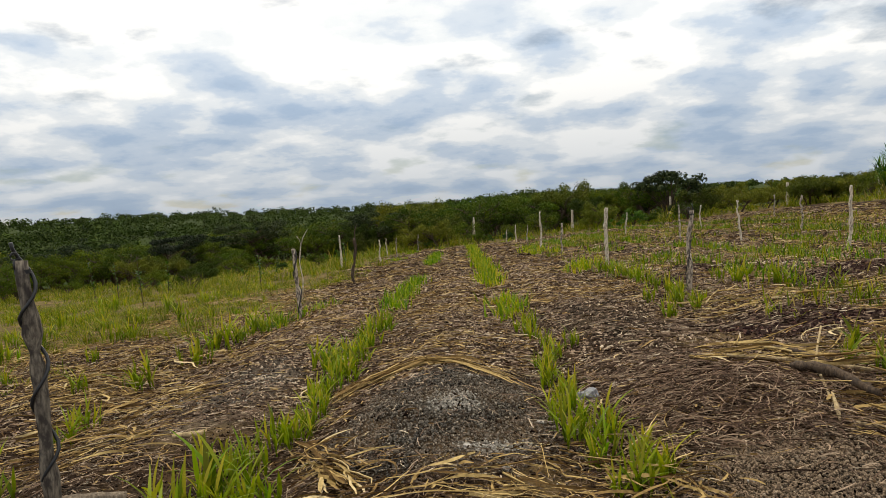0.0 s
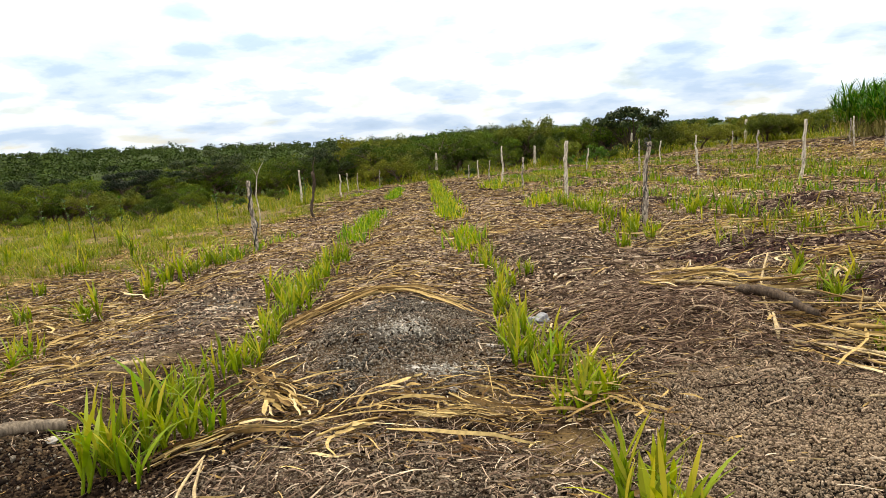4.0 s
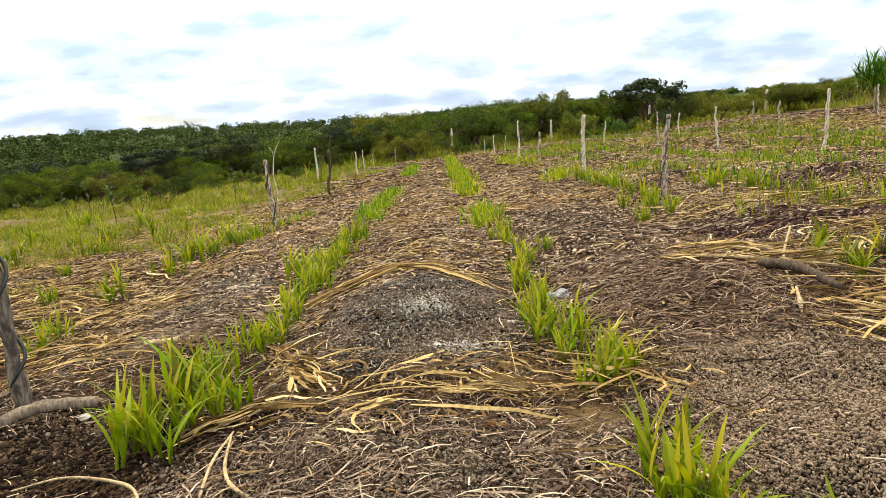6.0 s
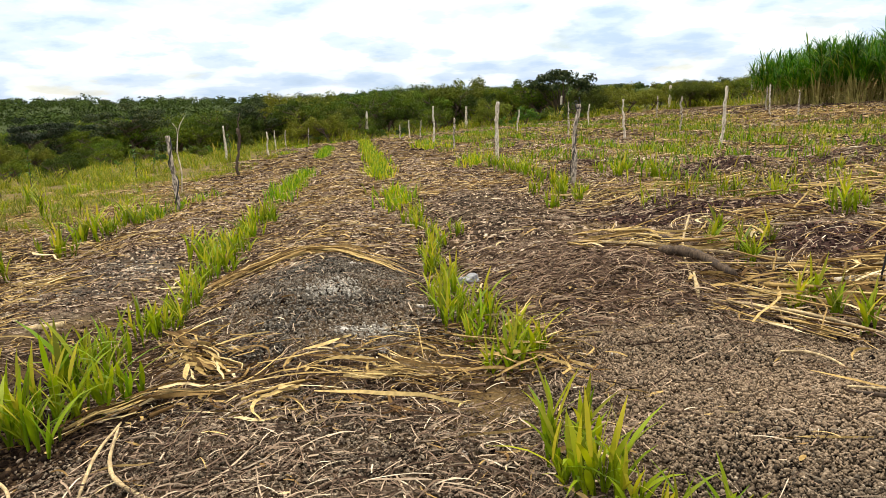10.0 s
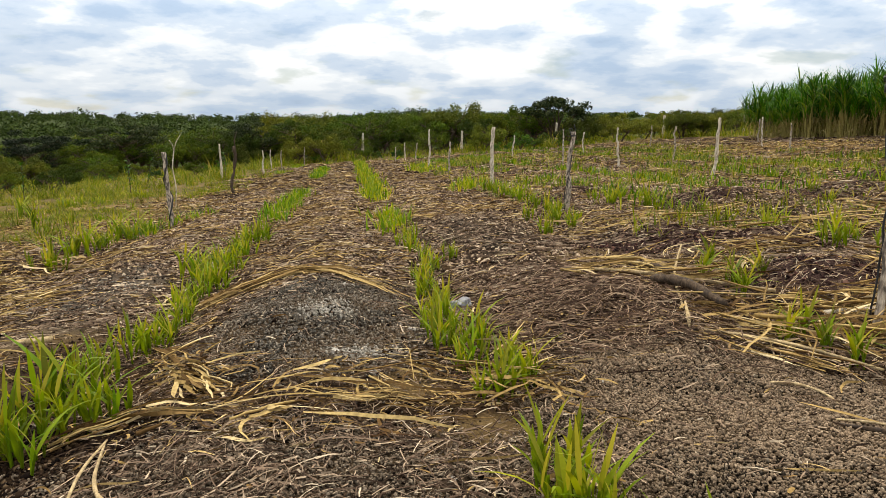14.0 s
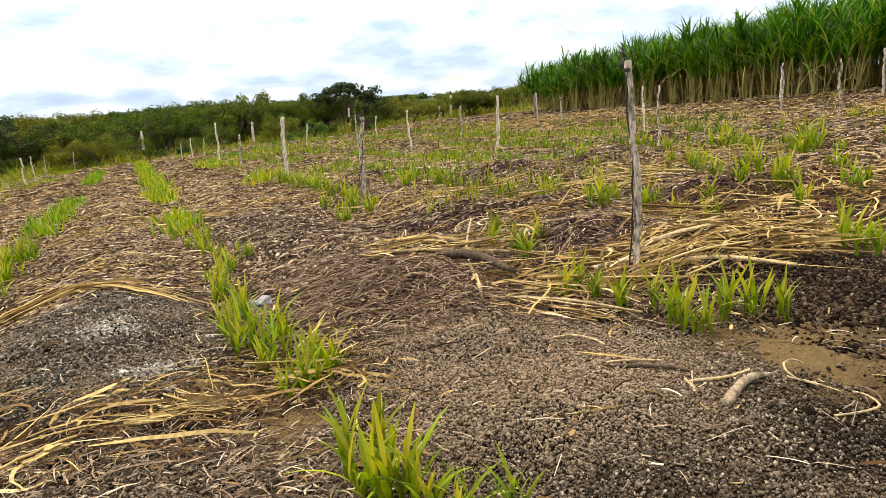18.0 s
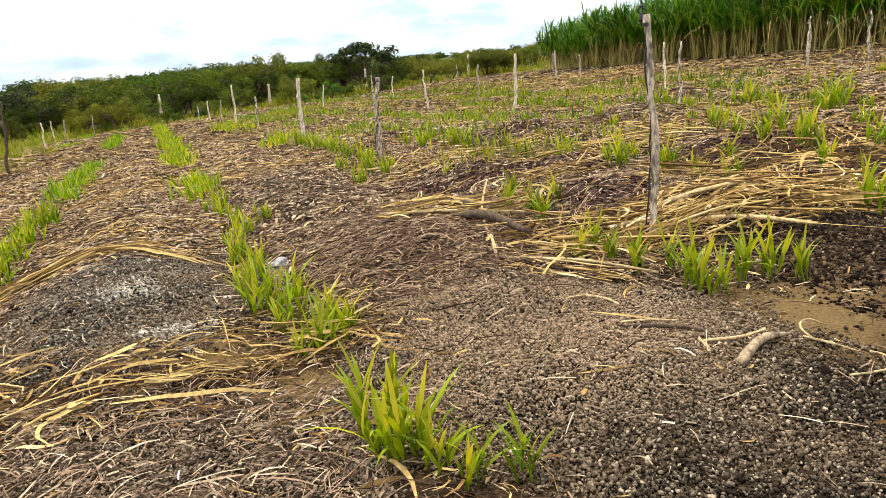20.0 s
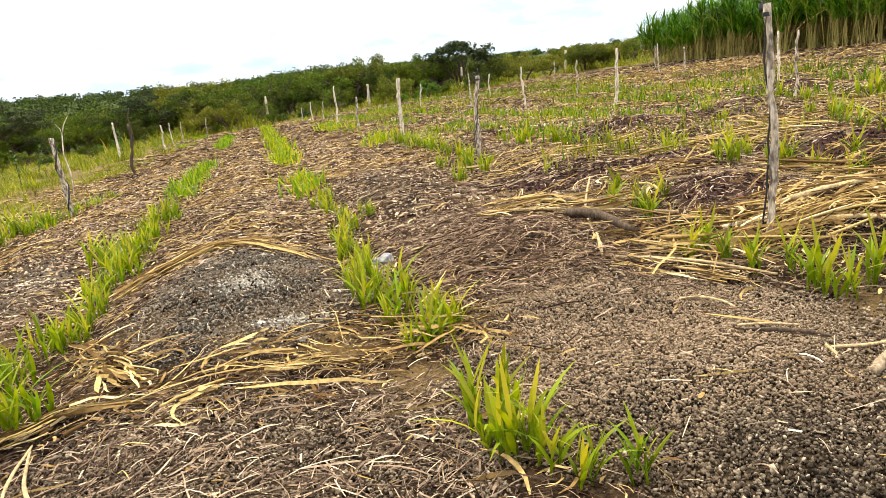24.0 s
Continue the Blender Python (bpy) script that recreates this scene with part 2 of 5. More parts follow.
def blades(base, height, width, lean, az, k=5, droop=0.6, face=None):
    """Upright leaf blades that bend over. base (n, 3)."""
    n = len(base)
    s = np.linspace(0, 1, k)
    out = np.stack([np.cos(az), np.sin(az), 0 * az], 1)
    horiz = lean[:, None] * (s + droop * s**2.2) * height[:, None]
    rise = height[:, None] * (s - 0.28 * (lean[:, None] * (1 + droop)) ** 2 * s**2.5)
    p = base[:, None, :] + out[:, None, :] * horiz[..., None] + np.array([0, 0, 1.0]) * rise[..., None]
    side = np.stack([-np.sin(az), np.cos(az), 0 * az], 1)
    if face is not None:
        side = np.stack([np.cos(face), np.sin(face), 0 * az], 1)
    prof = np.array([0.55, 1.0, 0.95, 0.6, 0.06]) if k == 5 else np.array([0.7, 1.0, 0.75, 0.06])
    w = width[:, None] * prof / 2
    v = np.stack([p - side[:, None, :] * w[..., None], p + side[:, None, :] * w[..., None]], 2)
    q = np.arange(k - 1)[:, None] * 2 + np.array([0, 1, 3, 2])
    f = (np.arange(n)[:, None, None] * (2 * k) + q).reshape(-1, 4)
    return v.reshape(-1, 3), f


def tube(path, radius, sides=8, cap=True, rough=0.0, seed=0):
    """A tube along a path with a radius at each point, as quads (closed by small end rings)."""
    p = np.asarray(path, float)
    r = np.broadcast_to(np.asarray(radius, float), (len(p),)).copy()
    if cap:
        p = np.concatenate([p[:1], p, p[-1:]])
        r = np.concatenate([[r[0] * 0.03], r, [r[-1] * 0.03]])
    d = np.gradient(np.asarray(path, float), axis=0)
    if cap:
        d = np.concatenate([d[:1], d, d[-1:]])
    d /= np.linalg.norm(d, axis=1, keepdims=True) + 1e-9
    ref = np.array([0.31, 0.95, 0.05]) if abs(d[0][2]) > 0.6 else np.array([0.02, 0.05, 1.0])
    a = np.cross(d, ref)
    a /= np.linalg.norm(a, axis=1, keepdims=True) + 1e-9
    b = np.cross(d, a)
    t = np.linspace(0, 2 * np.pi, sides, endpoint=False)
    rr = r[:, None] * (1 + rough * (np.random.RandomState(seed).rand(len(p), sides) - 0.5) + 0.4 * rough * np.cos(2 * t + seed))
    v = p[:, None, :] + rr[..., None] * (a[:, None, :] * np.cos(t)[:, None] + b[:, None, :] * np.sin(t)[:, None])
    i, j = np.arange(len(p) - 1)[:, None], np.arange(sides)[None]
    f = np.stack([i * sides + j, i * sides + (j + 1) % sides, (i + 1) * sides + (j + 1) % sides, (i + 1) * sides + j], -1)
    return v.reshape(-1, 3), f.reshape(-1, 4)


def leaves(centre, length, width, rng, normal):
    """Leaves as pointed quads that face roughly along the normals. centre, normal (n, 3)."""
    n = len(centre)
    normal = normal + rng.normal(size=(n, 3)) * 0.45
    a = np.cross(normal, rng.normal(size=(n, 3)))
    a /= np.linalg.norm(a, axis=1, keepdims=True) + 1e-9
    b = np.cross(normal, a)
    b /= np.linalg.norm(b, axis=1, keepdims=True) + 1e-9
    length, width = np.broadcast_to(length, (n,))[:, None] / 2, np.broadcast_to(width, (n,))[:, None] / 2
    v = np.stack([centre - a * length, centre + b * width + a * length * 0.1, centre + a * length, centre - b * width + a * length * 0.1], 1)
    return v.reshape(-1, 3), np.arange(n * 4).reshape(n, 4)


# ---- materials ----


def material(name, rough=0.8, shine=0.04):
    m = bpy.data.materials.new(name)
    m.use_nodes = True
    nt = m.node_tree
    p = nt.nodes["Principled BSDF"]
    p.inputs["Roughness"].default_value = rough
    p.inputs["Specular IOR Level"].default_value = shine
    return m, nt, p


def noise_of(nt, scale, detail=4.0, rough=0.55, where="Object"):
    co = nd(nt, "ShaderNodeTexCoord").outputs[where]
    return nd(nt, "ShaderNodeTexNoise", [("Vector", co), ("Scale", scale), ("Detail", detail), ("Roughness", rough)]).outputs[0]


def bump(nt, p, height, strength, distance):
    b = nd(nt, "ShaderNodeBump", [("Strength", strength), ("Distance", distance), ("Height", height)])
    nt.links.new(b.outputs[0], p.inputs["Normal"])


def island(nt):
    return nd(nt, "ShaderNodeNewGeometry").outputs["Random Per Island"]


# Darkens colour stops by a power and a gain, the dark ones most.
def deepened(stops, power=1.3, gain=0.84):
    return [(p, tuple(gain * v**power for v in c)) for p, c in stops]


def leafy(name, stops, through_light=0.3, rough=0.5, patch=0.5, patch_scale=0.6, each=False):
    """Leaves: a hue for each, larger patches of tone, some light let through."""
    m, nt, p = material(name, rough, 0.15)
    c = ramp(nt, island(nt), deepened(stops, 1.1, 0.85))
    tone = ramp(nt, noise_of(nt, patch_scale, 3.0), [(0.3, grey(1 - patch)), (0.7, grey(1.0))])
    c = mix(nt, 1.0, c, tone, "MULTIPLY")
    if each:
        own = nd(nt, "ShaderNodeObjectInfo").outputs["Random"]
        c = mix(nt, 1.0, c, ramp(nt, own, [(0.0, (0.42, 0.46, 0.46)), (0.35, (0.85, 0.9, 0.8)), (0.7, (1.4, 1.22, 0.9)), (1.0, (0.7, 0.95, 0.7))]), "MULTIPLY")
    nt.links.new(c, p.inputs["Base Color"])
    t = nd(nt, "ShaderNodeBsdfTranslucent", [(0, mix(nt, 1.0, c, (1.25, 1.3, 0.6, 1), "MULTIPLY"))])
    if through_light > 0:
        s = nd(nt, "ShaderNodeMixShader", [(0, through_light), (1, p.outputs[0]), (2, t.outputs[0])])
        nt.links.new(s.outputs[0], nt.nodes["Material Output"].inputs[0])
    return m


M_SHOOT = leafy("young_leaf", [(0.0, (0.08, 0.18, 0.006)), (0.35, (0.17, 0.29, 0.008)), (0.7, (0.31, 0.385, 0.012)), (0.93, (0.43, 0.43, 0.03)), (1.0, (0.48, 0.38, 0.11))], 0.33, 0.55, 0.35, 3.0, True)
M_ROUGH = leafy("rough_grass", [(0.0, (0.085, 0.12, 0.005)), (0.25, (0.165, 0.225, 0.006)), (0.5, (0.26, 0.31, 0.008)), (0.75, (0.38, 0.385, 0.016)), (0.9, (0.49, 0.40, 0.06)), (1.0, (0.58, 0.43, 0.18))], 0.33, 0.7, 0.6, 0.9)
M_CANE = leafy("cane_leaf", [(0.0, (0.022, 0.095, 0.003)), (0.5, (0.065, 0.215, 0.004)), (0.8, (0.15, 0.36, 0.009)), (1.0, (0.42, 0.46, 0.05))], 0.27, 0.6, 0.5, 0.7, True)
M_SCRUB = leafy("scrub_leaf", [(0.0, (0.07, 0.12, 0.009)), (0.6, (0.12, 0.18, 0.012)), (0.95, (0.18, 0.225, 0.018)), (1.0, (0.30, 0.27, 0.03))], 0.15, 0.85, 0.6, 1.1, True)
M_DARKTREE = leafy("dark_tree_leaf", [(0.0, (0.02, 0.04, 0.012)), (0.6, (0.035, 0.06, 0.018)), (1.0, (0.09, 0.11, 0.03))], 0.0, 0.7, 0.4, 0.8, True)
M_WOODS = leafy("far_leaf", [(0.0, (0.048, 0.085, 0.012)), (0.6, (0.07, 0.112, 0.015)), (1.0, (0.11, 0.145, 0.022))], 0.0, 0.9, 0.65, 0.12)
M_OLIVE = leafy("olive_scrub_leaf", [(0.0, (0.12, 0.155, 0.018)), (0.6, (0.19, 0.22, 0.028)), (0.95, (0.27, 0.28, 0.045)), (1.0, (0.40, 0.33, 0.09))], 0.1, 0.85, 0.55, 1.1, True)
M_SHRUB = leafy("green_shrub_leaf", [(0.0, (0.04, 0.12, 0.015)), (0.6, (0.085, 0.20, 0.025)), (1.0, (0.19, 0.29, 0.045))], 0.3, 0.5, 0.4, 1.0, True)


def straw_material(name, stops, rough=0.75, own=False):
    m, nt, p = material(name, rough)
    c = ramp(nt, nd(nt, "ShaderNodeObjectInfo").outputs["Random"] if own else island(nt), deepened(stops))
    n = noise_of(nt, 55.0, 3.0)
    c = mix(nt, 1.0, c, ramp(nt, n, [(0.3, grey(0.62)), (0.65, grey(1.1))]), "MULTIPLY")
    nt.links.new(c, p.inputs["Base Color"])
    bump(nt, p, n, 0.4, 0.004)
    return m


M_STRAW = straw_material("dry_straw", [(0.0, (0.10, 0.055, 0.025)), (0.3, (0.30, 0.195, 0.09)), (0.65, (0.53, 0.385, 0.18)), (0.9, (0.70, 0.53, 0.27)), (1.0, (0.78, 0.65, 0.42))])
M_LITTER = straw_material("dull_litter", [(0.0, (0.04, 0.027, 0.02)), (0.3, (0.175, 0.123, 0.092)), (0.65, (0.40, 0.30, 0.225)), (0.9, (0.58, 0.465, 0.35)), (1.0, (0.80, 0.69, 0.54))])
M_TWIG = straw_material("grey_twigs", [(0.0, (0.05, 0.032, 0.026)), (0.4, (0.18, 0.122, 0.092)), (0.8, (0.40, 0.29, 0.21)), (1.0, (0.62, 0.49, 0.36))])
M_STRAW_OWN = straw_material("long_straw", [(0.0, (0.14, 0.085, 0.04)), (0.25, (0.34, 0.235, 0.11)), (0.6, (0.52, 0.385, 0.18)), (0.9, (0.65, 0.505, 0.26)), (1.0, (0.80, 0.67, 0.44))], own=True)
M_CANESTEM = straw_material("cane_stem", [(0.0, (0.22, 0.22, 0.06)), (0.5, (0.44, 0.39, 0.15)), (1.0, (0.64, 0.52, 0.26))])


def pellet_material():
    m, nt, p = material("dung_pellets", 0.75)
    c = ramp(nt, island(nt), [(0.0, (0.008, 0.006, 0.0045)), (0.4, (0.032, 0.025, 0.0185)), (0.7, (0.085, 0.067, 0.050)), (0.94, (0.19, 0.152, 0.112)), (1.0, (0.42, 0.35, 0.26))])
    co = nd(nt, "ShaderNodeTexCoord").outputs["Object"]
    n = nd(nt, "ShaderNodeTexNoise", [("Vector", co), ("Scale", 2.2), ("Detail", 3.0)]).outputs[0]
    c = mix(nt, ramp(nt, n, [(0.42, grey(0.0)), (0.62, grey(0.4))]), c, (0.24, 0.17, 0.11, 1))
    c = mix(nt, nd(nt, "ShaderNodeAttribute", attribute_name="ash").outputs["Fac"], c, (0.42, 0.385, 0.33, 1))
    c = mix(nt, nd(nt, "ShaderNodeAttribute", attribute_name="dusty").outputs["Fac"], c, (0.35, 0.25, 0.165, 1))
    f = nd(nt, "ShaderNodeTexNoise", [("Vector", co), ("Scale", 140.0), ("Detail", 3.0)]).outputs[0]
    c = mix(nt, 1.0, c, ramp(nt, f, [(0.3, grey(0.4)), (0.7, grey(1.4))]), "MULTIPLY")
    nt.links.new(c, p.inputs["Base Color"])
    bump(nt, p, f, 0.5, 0.004)
    return m


M_PELLET = pellet_material()
M_HEAP = straw_material("dung_heap_crumbs", [(0.0, (0.02, 0.010, 0.010)), (0.5, (0.06, 0.030, 0.028)), (0.85, (0.14, 0.078, 0.066)), (1.0, (0.28, 0.17, 0.14))])
M_CLOD = straw_material("dark_clods", [(0.0, (0.014, 0.009, 0.007)), (0.5, (0.042, 0.027, 0.019)), (0.85, (0.11, 0.074, 0.049)), (1.0, (0.25, 0.18, 0.115))])


def ground_material():
    m, nt, p = material("field_ground", 0.95)
    co = nd(nt, "ShaderNodeTexCoord").outputs["Object"]

    def nz(scale, detail=5.0, rough=0.6):
        return nd(nt, "ShaderNodeTexNoise", [("Vector", co), ("Scale", scale), ("Detail", detail), ("Roughness", rough)]).outputs[0]

    def at(name):
        return nd(nt, "ShaderNodeAttribute", attribute_name=name).outputs["Fac"]

    grit = nd(nt, "ShaderNodeTexVoronoi", [("Vector", co), ("Scale", 62.0)])
    fine, mid = nz(90.0), nz(6.0)
    # earth made darker than it is: shade between the litter goes into its colour
    earth = ramp(nt, fine, deepened([(0.3, (0.011, 0.007, 0.005)), (0.5, (0.032, 0.020, 0.013)), (0.7, (0.10, 0.062, 0.036))], 1.08, 0.85))
    earth = mix(nt, ramp(nt, mid, [(0.45, grey(0.0)), (0.7, grey(0.5))]), earth, (0.12, 0.072, 0.034, 1))
    # near black at the low end, to paint the shaded gaps between pellets
    dung = ramp(nt, grit.outputs["Color"], deepened([(0.15, (0.012, 0.009, 0.007)), (0.6, (0.04, 0.03, 0.021)), (0.9, (0.12, 0.09, 0.06))], 1.08, 0.85))
    dust = ramp(nt, nz(2.2, 3.0), [(0.42, grey(0.0)), (0.62, grey(0.55))])
    dung = mix(nt, dust, dung, (0.12, 0.08, 0.045, 1))
    brown = ramp(nt, fine, deepened([(0.3, (0.028, 0.016, 0.014)), (0.6, (0.07, 0.042, 0.036)), (0.8, (0.14, 0.09, 0.07))], 1.08, 0.85))
    tan = ramp(nt, fine, deepened([(0.3, (0.105, 0.070, 0.032)), (0.7, (0.21, 0.145, 0.07))], 1.08, 0.85))
    pale = ramp(nt, fine, deepened([(0.3, (0.10, 0.09, 0.08)), (0.6, (0.32, 0.295, 0.255))], 1.08, 0.85))
    turf = ramp(nt, nz(1.4), [(0.3, (0.06, 0.048, 0.02)), (0.5, (0.12, 0.088, 0.036)), (0.7, (0.22, 0.15, 0.07))])
    c = mix(nt, at("manure"), earth, dung)
    c = mix(nt, at("heap"), c, brown)
    c = mix(nt, at("soil"), c, tan)
    c = mix(nt, at("ash"), c, pale)
    c = mix(nt, at("rough"), c, turf)
    c = mix(nt, at("woods"), c, ramp(nt, nz(0.4), [(0.3, (0.02, 0.032, 0.008)), (0.7, (0.05, 0.065, 0.018))]))
    nt.links.new(c, p.inputs["Base Color"])
    h = mth(nt, "ADD", mth(nt, "MULTIPLY", grit.outputs["Distance"], -0.8), fine)
    bump(nt, p, h, 0.8, 0.012)
    return m


def wood_material(name, dark, light, spots=0.0):
    """Weathered stakes: long grain, grey bleaching, dark lichen or bark left on."""
    m, nt, p = material(name, 0.85)
    co = nd(nt, "ShaderNodeTexCoord").outputs["Object"]
    stretch = nd(nt, "ShaderNodeMapping", [(0, co), (3, (75.0, 75.0, 11.0))]).outputs[0]
    g = nd(nt, "ShaderNodeTexNoise", [("Vector", stretch), ("Scale", 1.0), ("Detail", 6.0), ("Roughness", 0.65)]).outputs[0]
    c = ramp(nt, g, [(0.3, dark), (0.5, tuple((a + b) / 2 for a, b in zip(dark, light))), (0.68, light)])
    s = nd(nt, "ShaderNodeTexNoise", [("Vector", nd(nt, "ShaderNodeMapping", [(0, co), (3, (26.0, 26.0, 15.0))]).outputs[0]), ("Scale", 1.0), ("Detail", 4.0)]).outputs[0]
    c = mix(nt, ramp(nt, s, [(0.55 - 0.1 * spots, grey(0.0)), (0.60, grey(0.25 + 0.6 * spots))]), c, (0.05, 0.042, 0.038, 1))
    nt.links.new(c, p.inputs["Base Color"])
    bump(nt, p, g, 0.8, 0.008)
    return m


M_STAKE = wood_material("weathered_stake", (0.17, 0.125, 0.095), (0.68, 0.58, 0.46), 1.0)
M_STAKE_PALE = wood_material("pale_stake", (0.28, 0.22, 0.165), (0.80, 0.70, 0.56), 0.4)
M_STAKE_SPOT = wood_material("mottled_stake", (0.045, 0.036, 0.03), (0.27, 0.23, 0.18), 1.1)
M_BARK = wood_material("bark", (0.025, 0.018, 0.013), (0.14, 0.10, 0.07), 0.5)
M_CREAM = wood_material("cream_cane", (0.26, 0.18, 0.09), (0.58, 0.45, 0.26), 0.1)
M_GREYWOOD = wood_material("grey_wood", (0.085, 0.062, 0.045), (0.30, 0.24, 0.175), 0.3)
M_DEADWOOD = wood_material("bleached_wood", (0.12, 0.085, 0.055), (0.40, 0.31, 0.21), 0.4)


def plain(name, colour, rough, scale=30.0, amount=0.35):
    m, nt, p = material(name, rough, 0.35)
    n = noise_of(nt, scale, 4.0)
    c = mix(nt, 1.0, (*colour, 1), ramp(nt, n, [(0.3, grey(1 - amount)), (0.7, grey(1 + amount))]), "MULTIPLY")
    nt.links.new(c, p.inputs["Base Color"])
    bump(nt, p, n, 0.3, 0.003)
    return m


M_HOSE = plain("black_hose", (0.018, 0.018, 0.02), 0.45)
M_FITTING = plain("black_fitting", (0.02, 0.02, 0.022), 0.4)
# black pipe: the blue of its sheen is put into the base colour
M_SHEENPIPE = plain("blue_sheen_pipe", (0.010, 0.016, 0.026), 0.4)
M_BAG = plain("crumpled_bag", (0.17, 0.17, 0.18), 0.5, 60.0, 0.25)
M_PAPER = plain("paper_scrap", (0.46, 0.40, 0.33), 0.8, 60.0, 0.3)
M_STONE = plain("pale_stone", (0.36, 0.33, 0.29), 0.9, 80.0, 0.3)
M_GROUND = ground_material()

# ---- ground: one sheet to the horizon, close-meshed where the camera stands ----


def build_ground():
    n = 600
    u = np.linspace(-7.4, 7.4, n)
    xs, ys = 1.0 + 1.15 * np.sinh(u), 3.4 + 1.15 * np.sinh(u)
    x, y = np.meshgrid(xs, ys)
    x, y = x.ravel(), y.ravel()
    v = np.stack([x, y, gh(x, y)], 1)
    i, j = np.meshgrid(np.arange(n - 1), np.arange(n - 1))
    a = (j * n + i).ravel()
    f = np.stack([a, a + 1, a + n + 1, a + n], 1)
    me = raw_mesh("ground", v, f, M_GROUND, True)
    for name, fn in (("manure", manure), ("heap", heap), ("soil", soil), ("ash", ash), ("rough", lambda p, q: 1 - field(p, q)), ("woods", lambda p, q: step(np.hypot(p, q), 52, 68))):
        at = me.attributes.new(name, "FLOAT", "POINT")
        at.data.foreach_set("value", fn(x, y).astype(np.float32))
    ob = new("ground", me)
    return tagged(ob, "sloping ploughed ground of brown earth, dung and soil", "ground", kind="structure")


build_ground()


def on_ground(x, y, lift=0.0):
    x, y = np.asarray(x, float), np.asarray(y, float)
    return np.stack([x, y, gh(x, y) + lift], -1)


def zat(x, y):
    return float(gh(np.array([x]), np.array([y]))[0])


def stuff(name, v, f, mat, label, category, smooth=False):
    return tagged(new(name, raw_mesh(name, v, f, mat, smooth)), label, category, kind="stuff")


def scatter(rng, n, x0, x1, y0, y1, density):
    """Points in a rectangle, kept by chance where density(x, y) is high."""
    x, y = rng.uniform(x0, x1, n), rng.uniform(y0, y1, n)
    keep = rng.rand(n) < density(x, y)
    return x[keep], y[keep]


# ---- dung pellets ----


def build_pellets():
    rng = np.random.RandomState(3)
    g = (1 + 5**0.5) / 2
    ico = np.array([(-1, g, 0), (1, g, 0), (-1, -g, 0), (1, -g, 0), (0, -1, g), (0, 1, g), (0, -1, -g), (0, 1, -g), (g, 0, -1), (g, 0, 1), (-g, 0, -1), (-g, 0, 1)]) / 1.902
    tri = np.array([(0, 11, 5), (0, 5, 1), (0, 1, 7), (0, 7, 10), (0, 10, 11), (1, 5, 9), (5, 11, 4), (11, 10, 2), (10, 7, 6), (7, 1, 8), (3, 9, 4), (3, 4, 2), (3, 2, 6), (3, 6, 8), (3, 8, 9), (4, 9, 5), (2, 4, 11), (6, 2, 10), (8, 6, 7), (9, 8, 1)])
    spots = [scatter(rng, 96000, 0.45, 2.4, 0.6, 3.3, manure), scatter(rng, 26000, -1.3, 0.6, 2.6, 5.9, lambda x, y: manure(x, y)),
             scatter(rng, 34000, -1.3, 0.6, 0.9, 2.6, lambda x, y: 0.9 * manure(x, y)), scatter(rng, 8000, 2.2, 4.4, 0.4, 2.8, lambda x, y: manure(x, y) * (1 - 0.9 * soil(x, y))),
             scatter(rng, 6000, -2.8, -1.3, 2.2, 6.8, lambda x, y: 0.8 * manure(x, y)), scatter(rng, 5000, 0.8, 2.0, 5.3, 8.5, manure),
             scatter(rng, 2500, -2.0, 3.0, 0.6, 5.0, lambda x, y: 0.25 + 0 * x)]
    x, y = np.concatenate([s[0] for s in spots]), np.concatenate([s[1] for s in spots])
    n = len(x)
    size = rng.lognormal(math.log(0.0044), 0.32, n).clip(0.002, 0.0085) * np.where(y > 2.7, 1.25, 1.0)
    place = on_ground(x, y, 0.004 + rng.rand(n) ** 2 * 0.012)
    q = rng.normal(size=(n, 4))
    q /= np.linalg.norm(q, axis=1, keepdims=True)
    w, a, b, c = q.T
    rot = np.stack([1 - 2 * (b * b + c * c), 2 * (a * b - c * w), 2 * (a * c + b * w), 2 * (a * b + c * w), 1 - 2 * (a * a + c * c), 2 * (b * c - a * w), 2 * (a * c - b * w), 2 * (b * c + a * w), 1 - 2 * (a * a + b * b)], 1).reshape(n, 3, 3)
    shape = ico[None] * (np.array([1.25, 0.92, 0.85]) * rng.uniform(0.6, 1.4, (n, 1, 3))) * size[:, None, None] * rng.uniform(0.55, 1.35, (n, 12, 1))
    v = np.einsum("nij,nkj->nki", rot, shape) + place[:, None, :]
    f = (np.arange(n)[:, None, None] * 12 + tri).reshape(-1, 3)
    ob = stuff("dung_pellets", v, f, M_PELLET, "dark grey and brown dried dung pellets spread on the beds", "manure")
    chance = rng.rand(n)
    for name, value in (("ash", np.where(chance < ash(x, y), 0.85, np.where((x < 0.6) & (chance < 0.75), np.where(y > 2.5, 0.20, 0.14), 0.0))), ("dusty", np.maximum(0.54 * blob(x, y, 1.4, 2.25, 0.75, 0.95, 0.6), 0.3 * (x < 0.6) * (y < 2.5)) * (chance < 0.85))):
        ob.data.attributes.new(name, "FLOAT", "POINT").data.foreach_set("value", np.repeat(value, 12).astype(np.float32))


build_pellets()


